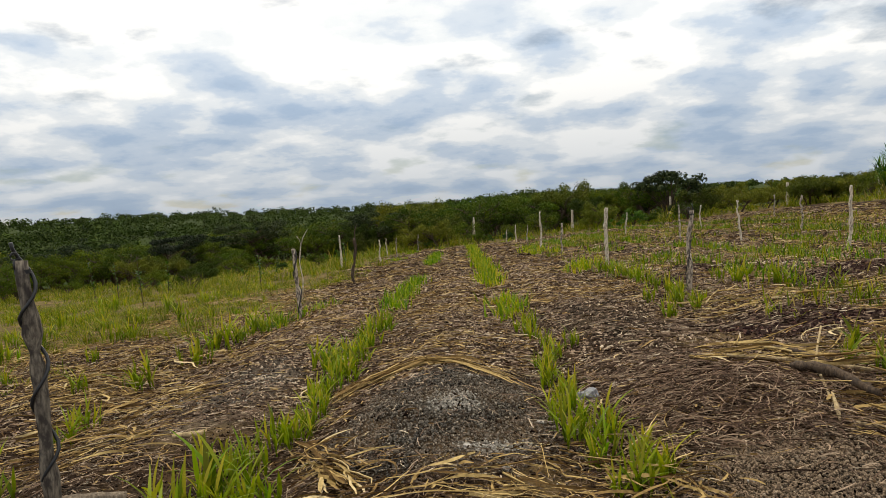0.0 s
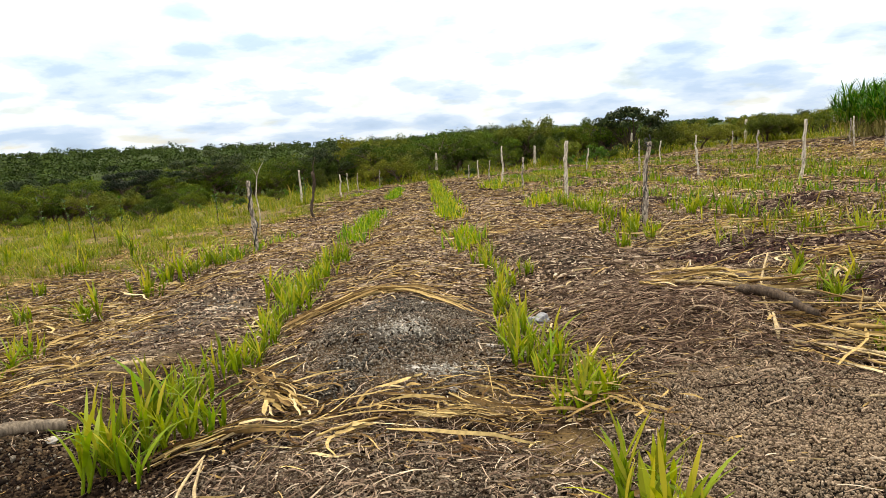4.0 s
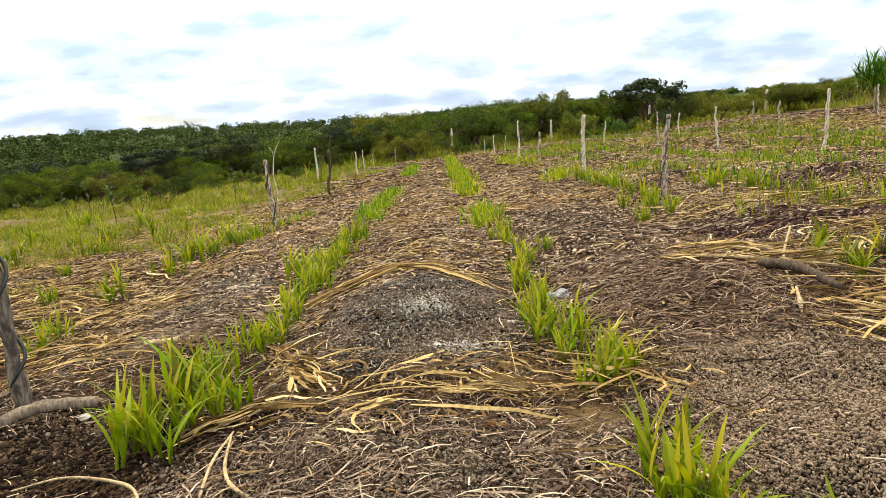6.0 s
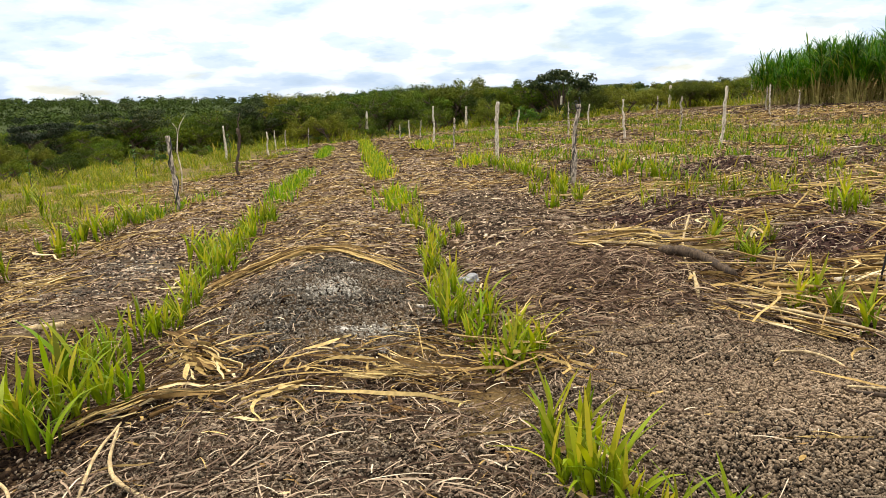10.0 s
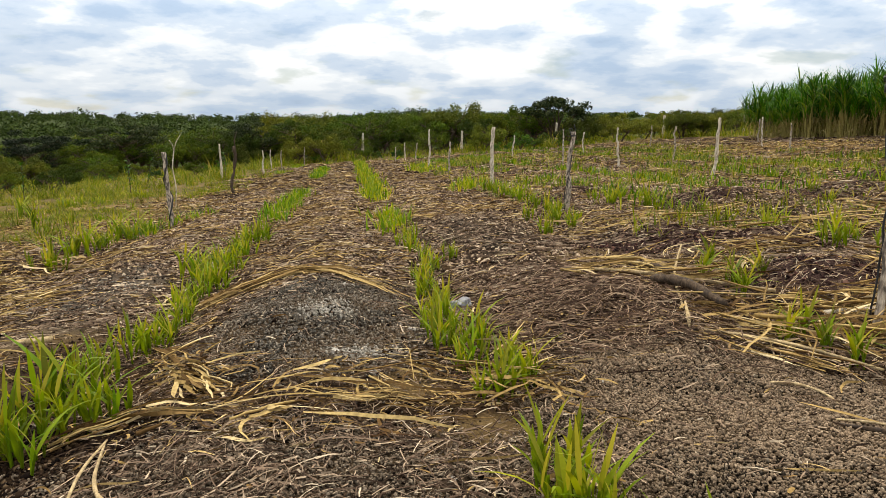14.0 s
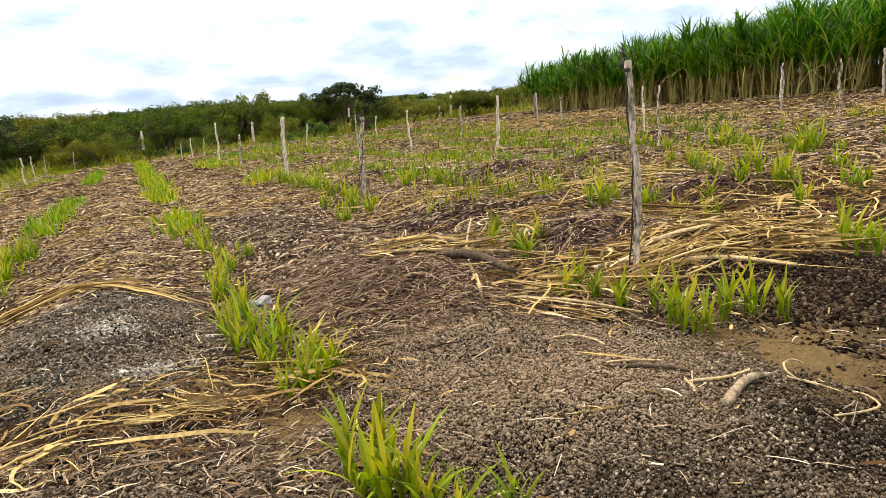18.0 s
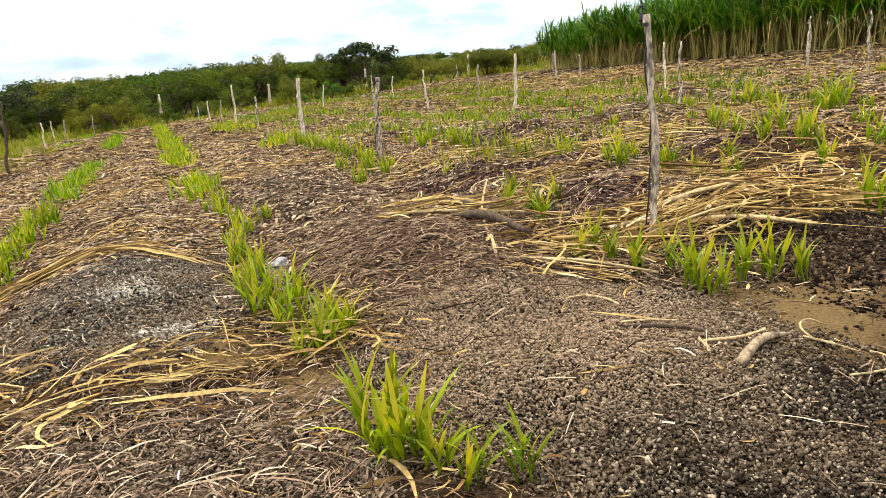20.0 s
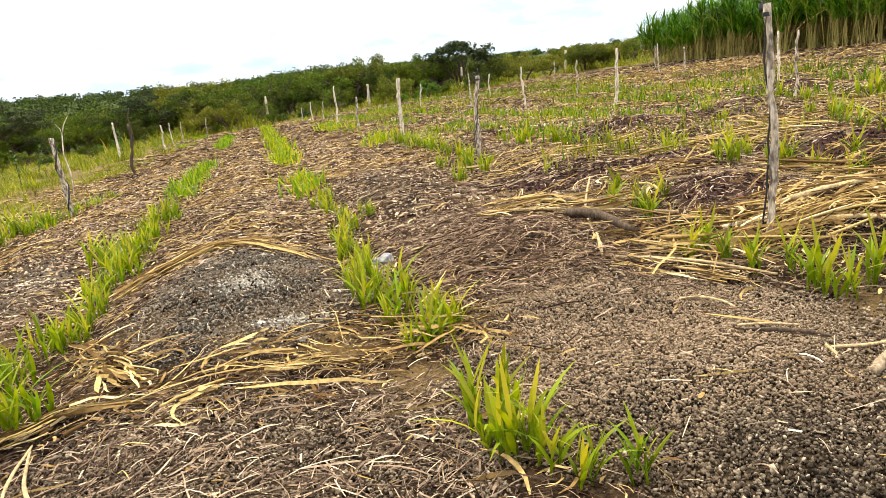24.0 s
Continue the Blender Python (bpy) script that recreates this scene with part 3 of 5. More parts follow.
def build_clods():
    """Crumbs and clods of dark earth between the straw."""
    rng = np.random.RandomState(4)
    oct_ = np.array([(1, 0, 0), (-1, 0, 0), (0, 1, 0), (0, -1, 0), (0, 0, 1), (0, 0, -1.0)])
    tri = np.array([(0, 2, 4), (2, 1, 4), (1, 3, 4), (3, 0, 4), (2, 0, 5), (1, 2, 5), (3, 1, 5), (0, 3, 5)])
    x, y = scatter(rng, 60000, -4.5, 5.0, 0.5, 8.0, lambda a, b: field(a, b) * np.maximum(0.25 + 0.75 * vn(a * 2.2, b * 2.2, 41), 1.6 * bare(a, b)) * (1 - 0.95 * soil(a, b)) / (0.6 + 0.12 * b))
    x2, y2 = scatter(rng, 16000, -2.6, -0.8, 1.7, 3.2, lambda a, b: bare(a, b))
    x3, y3 = scatter(rng, 9000, 2.4, 3.5, 1.4, 2.6, lambda a, b: bare(a, b))
    x, y = np.concatenate([x, x2, x3]), np.concatenate([y, y2, y3])
    n = len(x)
    size = rng.lognormal(math.log(0.0065), 0.5, n).clip(0.003, 0.03)
    turn = rng.rand(n) * 6.283
    shape = oct_[None] * rng.uniform(0.6, 1.3, (n, 6, 1)) * size[:, None, None]
    c, s = np.cos(turn)[:, None], np.sin(turn)[:, None]
    shape = np.stack([shape[..., 0] * c - shape[..., 1] * s, shape[..., 0] * s + shape[..., 1] * c, shape[..., 2] * 0.8], -1)
    v = shape + on_ground(x, y, 0.002)[:, None, :]
    f = (np.arange(n)[:, None, None] * 6 + tri).reshape(-1, 3)
    stuff("clods", v, f, M_CLOD, "crumbs and clods of dark brown earth", "earth")


build_clods()


def build_crumbs():
    """Trodden lumps of mulch on the farther beds, and dark ones on the heaps."""
    rng = np.random.RandomState(6)
    tetra = np.array([(1, 0.1, -0.3), (-0.6, 0.8, -0.3), (-0.5, -0.9, -0.3), (0.1, 0.0, 0.7), (0.6, 0.7, 0.3)])
    tri = np.array([(0, 4, 3), (4, 1, 3), (1, 2, 3), (2, 0, 3), (0, 1, 4)])

    def bed(x, y):
        return field(x, y) * (1 - 0.7 * np.cos(np.pi * (x - ROW0) / PITCH_ROW) ** 2) * (1 - 0.95 * heap(x, y)) * (1 - manure(x, y))

    for name, label, mat, areas in (
            ("bed_crumbs", "pinkish brown crumbs of trodden mulch on the beds", M_LITTER, ((42000, -3.4, 4.2, 4.6, 9.5, 0.011, bed), (42000, -4.5, 6.5, 9.5, 18.0, 0.019, bed), (16000, 4.0, 13.0, 4.0, 14.0, 0.017, bed))),
            ("heap_crumbs", "dark reddish brown crumbs of dung heaped on the plot", M_HEAP, ((60000, 1.5, 10.0, 2.5, 12.5, 0.012, heap),))):
        pieces = []
        for many, x0, x1, y0, y1, big_, density in areas:
            x, y = scatter(rng, many, x0, x1, y0, y1, density)
            n = len(x)
            size = big_ * rng.lognormal(0, 0.4, n).clip(0.4, 2.2)
            a = rng.rand(n) * 6.283
            shape = tetra[None] * rng.uniform(0.6, 1.4, (n, 5, 3)) * size[:, None, None]
            c, q = np.cos(a)[:, None], np.sin(a)[:, None]
            shape = np.stack([shape[..., 0] * c - shape[..., 1] * q, shape[..., 0] * q + shape[..., 1] * c, shape[..., 2]], -1)
            pieces.append((shape + on_ground(x, y, 0.008)[:, None, :], (np.arange(n)[:, None, None] * 5 + tri).reshape(-1, 3)))
        v, f = joined(pieces)
        stuff(name, v, f, mat, label, "earth")


build_crumbs()

# ---- straw ----
STRAW_HEAPS = [(2.05, 4.35, 0.62, 0.34, -0.75, 420), (2.35, 3.1, 0.6, 0.42, -0.6, 480), (3.1, 3.0, 0.72, 0.32, -0.15, 760), (3.15, 2.6, 0.55, 0.28, -0.3, 420), (3.8, 2.85, 0.55, 0.4, 0.2, 330), (3.9, 3.9, 0.7, 0.3, 0.2, 240), (2.9, 4.75, 0.7, 0.25, 0.1, 260), (-2.75, 5.0, 0.55, 1.0, 0.0, 280), (-2.7, 7.4, 0.7, 0.5, 0.0, 220), (-3.5, 6.2, 0.6, 0.9, 0.3, 300), (-2.5, 3.9, 0.5, 0.35, 0.1, 300), (-4.4, 7.6, 0.9, 0.5, 0.1, 130), (-4.6, 5.4, 0.8, 0.5, -0.2, 130), (-5.6, 9.0, 1.0, 0.5, 0.0, 90),
               (-0.45, 2.62, 0.65, 0.22, 0.1, 160), (0.15, 2.85, 0.5, 0.22, -0.2, 150), (0.3, 2.5, 0.4, 0.2, 0.3, 110), (-0.8, 3.25, 0.22, 0.55, 0.35, 190), (0.72, 2.75, 0.25, 0.35, 0.3, 260), (-0.3, 6.6, 0.7, 0.5, 0.0, 90), (4.4, 5.6, 1.1, 0.5, 0.1, 120), (5.2, 3.6, 0.8, 0.5, 0.3, 170), (3.3, 7.2, 1.2, 0.5, 0.1, 90), (6.2, 6.0, 1.3, 0.6, 0.0, 70)]


def straw_density(x, y):
    d = 0.30 + 0.35 * vn(x * 1.1, y * 1.1, 21)
    d = d * (1 - 0.93 * manure(x, y)) * (1 - 0.9 * soil(x, y)) * (1 - 0.9 * heap(x, y)) * (1 - 0.45 * blob(x, y, -0.3, 1.7, 1.0, 0.9)) * (1 - 0.65 * blob(x, y, 1.45, 6.8, 0.6, 2.8))
    for cx, cy, rx, ry, turn, _ in STRAW_HEAPS:
        d = np.maximum(d, 0.8 * blob(x, y, cx, cy, rx, ry, 0.5, turn))
    d = d * (1 - 0.8 * blob(x, y, 2.5, 1.2, 0.8, 0.6)) * (1 - 0.85 * bare(x, y))
    return d * np.maximum(field(x, y), 0.8 * step(x, -11, -9))


def strip_paths(rng, x, y, length, az, bend, k=6, pile=0.03, arch=0.5, wiggle=1.0):
    """Paths of loose straws that follow the ground and bend to one side."""
    n = len(x)
    s = np.linspace(-0.5, 0.5, k)
    turn = az[:, None] + bend[:, None] * s + wiggle * np.cumsum(rng.normal(0, 0.22, (n, k)) * (rng.rand(n, k) < 0.5) + rng.normal(0, 0.7, (n, k)) * (rng.rand(n, k) < 0.06), 1)
    ds = length[:, None] / (k - 1)
    px = x[:, None] + np.cumsum(np.cos(turn) * ds, 1) - (np.cos(turn) * ds).sum(1, keepdims=True) / 2
    py = y[:, None] + np.cumsum(np.sin(turn) * ds, 1) - (np.sin(turn) * ds).sum(1, keepdims=True) / 2
    lift = 0.010 + rng.rand(n, 1) * pile
    hump = arch * length[:, None] * 0.12 * rng.rand(n, 1) * (1 - (2 * s) ** 2)
    tilt = rng.normal(size=(n, 1)) * 0.05 * length[:, None] * s
    z = gh(px, py) + np.maximum(lift + hump + tilt, 0.008)
    return np.stack([px, py, z], -1)


def rods(points, radius):
    """Four-sided stalks along paths: points (n, k, 3), radius (n,). Quads."""
    p = np.asarray(points, float)
    n, k, _ = p.shape
    d = np.gradient(p, axis=1)
    d /= np.linalg.norm(d, axis=2, keepdims=True) + 1e-9
    a = np.cross(d, np.array([0.05, 0.02, 1.0]))
    a /= np.linalg.norm(a, axis=2, keepdims=True) + 1e-9
    b = np.cross(d, a)
    r = np.asarray(radius)[:, None, None] * np.linspace(1.1, 0.75, k)[None, :, None]
    v = np.stack([p + a * r, p + b * r, p - a * r, p - b * r], 2)
    i, j = np.arange(k - 1)[:, None], np.arange(4)[None]
    q = np.stack([i * 4 + j, i * 4 + (j + 1) % 4, (i + 1) * 4 + (j + 1) % 4, (i + 1) * 4 + j], -1).reshape(-1, 4)
    ends = np.array([[0, 1, 2, 3], [4 * k - 4, 4 * k - 1, 4 * k - 2, 4 * k - 3]])
    q = np.concatenate([q, ends])
    return v.reshape(-1, 3), (np.arange(n)[:, None, None] * (4 * k) + q).reshape(-1, 4)


def tilted(rng, n, amount=0.6, k=1):
    """Which way the flat side of each straw faces; over k points it twists from one way to another."""
    a, b = rng.normal(size=(n, 1, 3)) * amount + [0, 0, 1], rng.normal(size=(n, 1, 3)) * amount + [0, 0, 1]
    t = np.linspace(0, 1, k)[None, :, None] if k > 1 else np.zeros((1, 1, 1))
    a = a * (1 - t) + b * t
    return a / np.linalg.norm(a, axis=2, keepdims=True)


def build_straw():
    rng = np.random.RandomState(8)
    # close by: narrow leaves and split stalks
    x, y = scatter(rng, 70000, -9.0, 6.5, 0.5, 10.5, straw_density)
    n = len(x)
    length = rng.lognormal(math.log(0.08), 0.6, n).clip(0.03, 0.5)
    width = rng.lognormal(math.log(0.0078), 0.5, n).clip(0.003, 0.018) * (0.8 + 0.3 * length)
    az = np.where(rng.rand(n) < 0.15, rng.normal(0.1, 0.5, n), rng.rand(n) * 6.283)
    v, f = ribbons(strip_paths(rng, x, y, length, az, rng.normal(0, 0.9, n)), width, 0.6, tilted(rng, n, 0.9, 6))
    stuff("loose_straw", v, f, M_STRAW, "yellowish dry straw and leaves strewn over the beds", "straw")
    # long straws in heaps
    for cx, cy, rx, ry, turn, many in STRAW_HEAPS:
        m = int((1.45 if cx > 1.5 else 1.25) * many * rx * ry)
        a, r = rng.rand(m) * 6.283, np.sqrt(rng.rand(m))
        u, w = r * np.cos(a) * rx, r * np.sin(a) * ry
        x, y = cx + u * math.cos(turn) - w * math.sin(turn), cy + u * math.sin(turn) + w * math.cos(turn)
        length = rng.lognormal(math.log(0.30 if cx > 1.5 else 0.22), 0.5, m).clip(0.10, 0.95)
        stalk = rng.rand(m) < (0.3 if cx > 1.5 else 0.06)
        wild = np.where(stalk, 0.4, 1.0)
        paths = strip_paths(rng, x, y, length, turn + rng.normal(0, 0.75 if cx > 1.5 else 0.9, m) * wild + np.where(rng.rand(m) < 0.2, 1.4, 0), rng.normal(0, 0.9, m) * wild, 8, 0.11, 0.45)
        flat_ = np.linspace(0, 1, 8)[None, :, None]
        straight = paths[:, :1] * (1 - flat_) + paths[:, -1:] * flat_ + [0, 0, 0.02]
        paths[stalk] = 0.7 * straight[stalk] + 0.3 * paths[stalk]
        paths[..., 2] = np.maximum(paths[..., 2], gh(paths[..., 0], paths[..., 1]) + 0.008)
        wide = rng.lognormal(math.log(0.0105 if cx > 1.5 else 0.0085), 0.5, m).clip(0.004, 0.022) * np.where((rng.rand(m) < 0.2) & (length < 0.4), 1.35, 1.0)
        ups = tilted(rng, m, 1.1, 8)
        base = np.array([cx, cy, zat(cx, cy)])
        ob = empty("straw_heap", base, "heap of long pale yellow dry cane straw", "straw", "heaps of straw")
        for i in range(m):
            one = paths[i : i + 1] - base
            v, f = rods(one, wide[i : i + 1] * 0.42) if stalk[i] else ribbons(one, wide[i : i + 1], 0.55, ups[i : i + 1])
            part("straw", raw_mesh("straw", v, f, M_STRAW_OWN), ob)
    # twigs and dull litter
    def dull(x, y):
        d = np.maximum(0.95 * blob(x, y, -0.3, 1.6, 1.0, 1.3), 0.40 * (1 - 0.8 * manure(x, y)) * (1 - 0.6 * soil(x, y)))
        d = np.maximum(d, blob(x, y, 1.5, 3.75, 0.7, 0.75, 0.5))
        d = np.maximum(d, 0.6 * blob(x, y, 1.3, 5.6, 0.7, 1.4, 0.5))
        d = np.maximum(d, 0.7 * blob(x, y, -0.3, 7.5, 0.8, 2.0, 0.5))
        d = np.maximum(d, 0.45 * blob(x, y, -2.2, 4.2, 0.8, 1.6, 0.5))
        return np.maximum(d, 0.10 * heap(x, y)) * field(x, y) * (1 - 0.85 * bare(x, y))
    def bits(x, y):
        return np.maximum(dull(x, y), 0.75 * field(x, y) * (1 - 0.97 * manure(x, y)) * (1 - 0.95 * soil(x, y)) * (1 - 0.95 * heap(x, y)) * (0.12 + 0.88 * step(vn(x * 2.3, y * 2.3, 43), 0.3, 0.7)) * (1 - 0.85 * bare(x, y)))
    pieces = []
    x, y = scatter(rng, 62000, -3.5, 4.2, 0.5, 5.2, bits)
    n = len(x)
    length = rng.lognormal(math.log(0.075), 0.5, n).clip(0.025, 0.28)
    pieces.append(ribbons(strip_paths(rng, x, y, length, rng.rand(n) * 6.283, rng.normal(0, 0.35, n), 5, 0.03, 0.8, 0.45), rng.lognormal(math.log(0.0033), 0.35, n), 0.3, tilted(rng, n, 0.8)))
    for many, x0, x1, y0, y1, long_, wide in ((34000, -3.5, 4.2, 0.5, 4.8, 0.03, 0.005), (150000, -8.0, 7.0, 4.5, 10.5, 0.055, 0.008), (170000, -9.0, 13.0, 10.5, 22.0, 0.075, 0.015), (70000, -5.0, 20.0, 22.0, 42.0, 0.18, 0.024), (60000, 6.0, 16.0, 2.5, 10.5, 0.11, 0.010), (70000, 10.0, 20.0, 4.0, 24.0, 0.11, 0.015)):
        x, y = scatter(rng, many, x0, x1, y0, y1, bits)
        n = len(x)
        length = rng.lognormal(math.log(long_), 0.5, n).clip(0.02, 0.4)
        pieces.append(ribbons(strip_paths(rng, x, y, length, rng.rand(n) * 6.283, 0 * x, 2, 0.02, 0.0), wide * rng.uniform(0.6, 1.5, n), 0.0, tilted(rng, n, 1.2)))
    v, f = joined(pieces)
    stuff("twig_litter", v, f, M_LITTER, "thin dull brown twigs and crumbled straw", "litter")
    m = 4200
    x, y = rng.normal(1.45, 0.42, m), rng.normal(3.85, 0.55, m)
    paths = strip_paths(rng, x, y, rng.lognormal(math.log(0.10), 0.45, m).clip(0.04, 0.3), rng.rand(m) * 6.283, rng.normal(0, 0.6, m), 6, 0.06, 1.2)
    paths[..., 2] += 0.04 * np.exp(-(((paths[..., 0] - 1.55) / 0.4) ** 2 + ((paths[..., 1] - 3.7) / 0.3) ** 2)) * rng.rand(m, 1)
    v, f = ribbons(paths, rng.uniform(0.003, 0.0065, m), 0.4, tilted(rng, m, 0.9))
    stuff("twig_mat", v, f, M_TWIG, "mat of thin greyish brown twigs heaped on the bed", "twigs")
    # farther off, coarser
    def far(x, y):
        return (0.4 + 0.6 * step(vn(x * 0.45, y * 0.9, 31), 0.3, 0.7)) * np.maximum(field(x, y), 0.7 * step(x, -10, -8) * (1 - step(y, 18, 21)) * (1 - grassy(x, y))) * (1 - 0.6 * heap(x, y))
    xs, ys = [], []
    for m, x0, x1, y0, y1 in ((20000, -8, 12, 9, 16), (13000, 5.5, 18, 3, 9), (22000, -5, 17, 16, 28), (14000, -5, 20, 28, 44), (9000, -10, -3, 5.5, 20), (15000, 11.0, 20.0, 4.0, 24.0)):
        x, y = scatter(rng, m, x0, x1, y0, y1, far)
        xs.append(x), ys.append(y)
    x, y = np.concatenate(xs), np.concatenate(ys)
    n = len(x)
    dist = np.hypot(x, y)
    length = rng.lognormal(math.log(0.12), 0.55, n).clip(0.05, 0.6)
    v, f = ribbons(strip_paths(rng, x, y, length, np.where(rng.rand(n) < 0.12, rng.normal(0.05, 0.5, n), rng.rand(n) * 6.283), rng.normal(0, 0.6, n), 4, 0.05, 0.8), rng.uniform(0.005, 0.013, n) * (0.6 + dist / 20), 0.5, tilted(rng, n, 0.7))
    stuff("straw_mulch", v, f, M_STRAW, "dry straw mulch over the far part of the plot", "straw")


build_straw()

# ---- young grass along the rows ----


def shoot_mesh(seed):
    rng = np.random.RandomState(seed)
    h = rng.uniform(0.17, 0.36)
    pieces = []
    stem = np.stack([np.linspace(0, rng.uniform(-0.03, 0.03), 4), np.linspace(0, rng.uniform(-0.03, 0.03), 4), np.linspace(-0.02, h * 0.5, 4)], 1)
    pieces.append(tube(stem, [0.006, 0.006, 0.005, 0.004], 5, False))
    a0 = rng.rand() * 6.283
    m = rng.randint(3, 6)
    for i in range(m):
        t = 0.25 + 0.75 * i / (m - 1)
        base = np.array([stem[-1] * t])
        base[0, 2] = h * 0.5 * t
        length = h * rng.uniform(0.45, 0.75)
        lean = rng.uniform(0.12, 0.6) if i < m - 1 else rng.uniform(0.03, 0.25)
        az = np.array([a0 + i * math.pi + rng.normal() * 0.5])
        pieces.append(blades(base, np.array([length]), np.array([rng.uniform(0.012, 0.024)]), np.array([lean * 1.15]), az, 5, 0.7))
    v, f = joined(pieces)
    return raw_mesh("shoot", v, f, M_SHOOT, True)


SHOOTS = [shoot_mesh(100 + i) for i in range(14)]


def tuft(n, spread, seed, size=1.0):
    rng = random.Random(seed)
    ob = empty("grass_tuft", (0, 0, -5), "tuft of young yellowish-green cane grass shoots in the row", "grass tuft", "grass tufts in the rows")
    for i in range(n):
        a, r = rng.random() * 6.283, spread * math.sqrt(rng.random())
        p = part("shoot", rng.choice(SHOOTS), ob)
        k = size * rng.uniform(0.75, 1.15)
        p.matrix_basis = pose(r * math.cos(a), r * math.sin(a), 0, rng.uniform(-12, 12), rng.uniform(-12, 12), rng.uniform(0, 360)) @ Matrix.Diagonal((k, k, k, 1))
    return ob


def build_tufts():
    rng = random.Random(12)
    kinds = [tuft(n, s, 40 + i) for i, (n, s) in enumerate(((4, 0.05), (5, 0.06), (7, 0.08), (8, 0.09), (10, 0.11), (12, 0.13)))]
    used = set()

    def put(x, y, k=None, size=1.0):
        i = rng.randrange(len(kinds)) if k is None else k
        size *= 0.9 if y > 3.9 and -2 < x < 1.2 else 1.0
        m = pose(x, y, zat(x, y), 0, 0, rng.uniform(0, 360)) @ Matrix.Diagonal((size, size, size, 1))
        if i not in used:
            used.add(i)
            kinds[i].matrix_basis = m
        else:
            copy_thing(kinds[i], m)

    # the row beside the camera
    for x, y, k, s in ((0.54, 1.86, 1, 0.95), (0.63, 1.78, 0, 1.0), (0.55, 1.68, 2, 0.85), (0.66, 1.55, 3, 0.85), (0.74, 1.42, 2, 0.75), (0.84, 1.36, 0, 0.75), (0.60, 1.62, 1, 0.9), (0.55, 2.62, 3, 0.85), (0.66, 2.66, 4, 0.85), (0.76, 2.74, 3, 0.8),
                       (0.57, 3.26, 4, 0.95), (0.49, 3.50, 4, 1.0), (0.66, 3.42, 3, 0.95), (0.43, 3.78, 2, 0.95), (0.54, 3.02, 4, 0.9), (0.52, 4.1, 3, 0.95), (0.48, 4.66, 3, 0.95), (0.51, 5.2, 3, 0.9), (0.56, 4.36, 2, 0.9), (0.68, 5.56, 4, 0.92),
                       (0.86, 5.9, 4, 0.9), (0.62, 6.6, 3, 0.85), (0.66, 6.1, 2, 0.9), (0.55, 7.2, 4, 0.85), (0.62, 7.7, 3, 0.9)):
        put(x, y, k, s)
    for x, y, k, s in ((0.50, 3.92, 3, 0.9), (0.55, 4.9, 3, 0.9), (0.62, 5.38, 3, 0.85), (0.58, 6.85, 3, 0.9), (0.66, 7.45, 3, 0.85), (0.72, 2.98, 2, 0.8), (0.47, 3.3, 3, 0.85)):
        put(x, y, k, s)
    # the row beyond the dark patch
    for x, y, k, s in ((-1.26, 3.38, 4, 1.05), (-1.15, 4.22, 4, 1.0), (-1.22, 5.0, 4, 1.0), (-1.18, 5.25, 4, 1.0), (-1.2, 5.8, 4, 1.0), (-1.3, 6.6, 4, 1.0), (-1.22, 7.4, 4, 1.0)):
        put(x, y, k, s)
    for x, y, k, s in ((-1.27, 2.52, 5, 1.15), (-1.32, 2.84, 5, 1.15), (-1.40, 2.62, 4, 1.1), (-1.18, 2.76, 4, 1.2), (-1.09, 2.9, 4, 1.15), (-1.36, 3.2, 3, 1.1), (-1.38, 3.55, 2, 1.0), (-1.2, 3.76, 4, 1.1), (-1.2, 3.98, 4, 1.05),
                       (-1.08, 3.93, 2, 1.0), (-1.09, 4.46, 3, 1.1), (-1.16, 4.75, 3, 1.0), (-1.09, 5.5, 5, 1.05), (-1.40, 6.2, 5, 1.1), (-1.28, 6.1, 5, 1.0), (-1.2, 7.0, 4, 1.0), (-1.29, 7.8, 5, 1.0), (-1.05, 8.1, 5, 1.05), (-1.15, 8.6, 5, 1.0), (-1.1, 6.4, 5, 0.85), (-1.32, 6.85, 5, 0.85), (-1.12, 7.25, 5, 0.85), (-1.2, 8.35, 5, 0.85)):
        put(x, y, k, s)
    # the row past the brown bed, and clumps in the field
    for x, y, k, s in ((2.6, 7.7, 4, 0.95), (2.5, 7.35, 3, 0.9), (2.55, 8.2, 4, 1.0), (2.62, 8.75, 5, 0.95), (2.55, 9.3, 4, 1.0), (2.6, 9.9, 5, 0.95), (2.66, 10.7, 4, 1.0), (2.7, 11.5, 5, 0.95), (2.68, 12.3, 4, 1.0), (2.7, 13.0, 5, 0.95),
                       (3.62, 8.96, 5, 1.0), (3.9, 8.6, 4, 1.0), (3.4, 9.2, 4, 0.95), (3.72, 4.71, 4, 1.1), (4.93, 4.29, 5, 1.1), (5.07, 3.35, 4, 1.05), (4.97, 3.86, 3, 1.1), (7.75, 7.1, 5, 1.2), (7.74, 5.77, 5, 1.3), (6.11, 6.0, 4, 1.1), (4.19, 6.16, 4, 1.0),
                       (3.94, 4.36, 3, 1.0), (2.37, 3.82, 3, 0.95), (2.6, 4.54, 1, 0.95), (3.56, 2.29, 4, 1.1), (3.66, 2.38, 3, 1.1), (7.3, 6.3, 4, 1.2), (6.9, 5.2, 5, 1.1)):
        put(x, y, k, s)
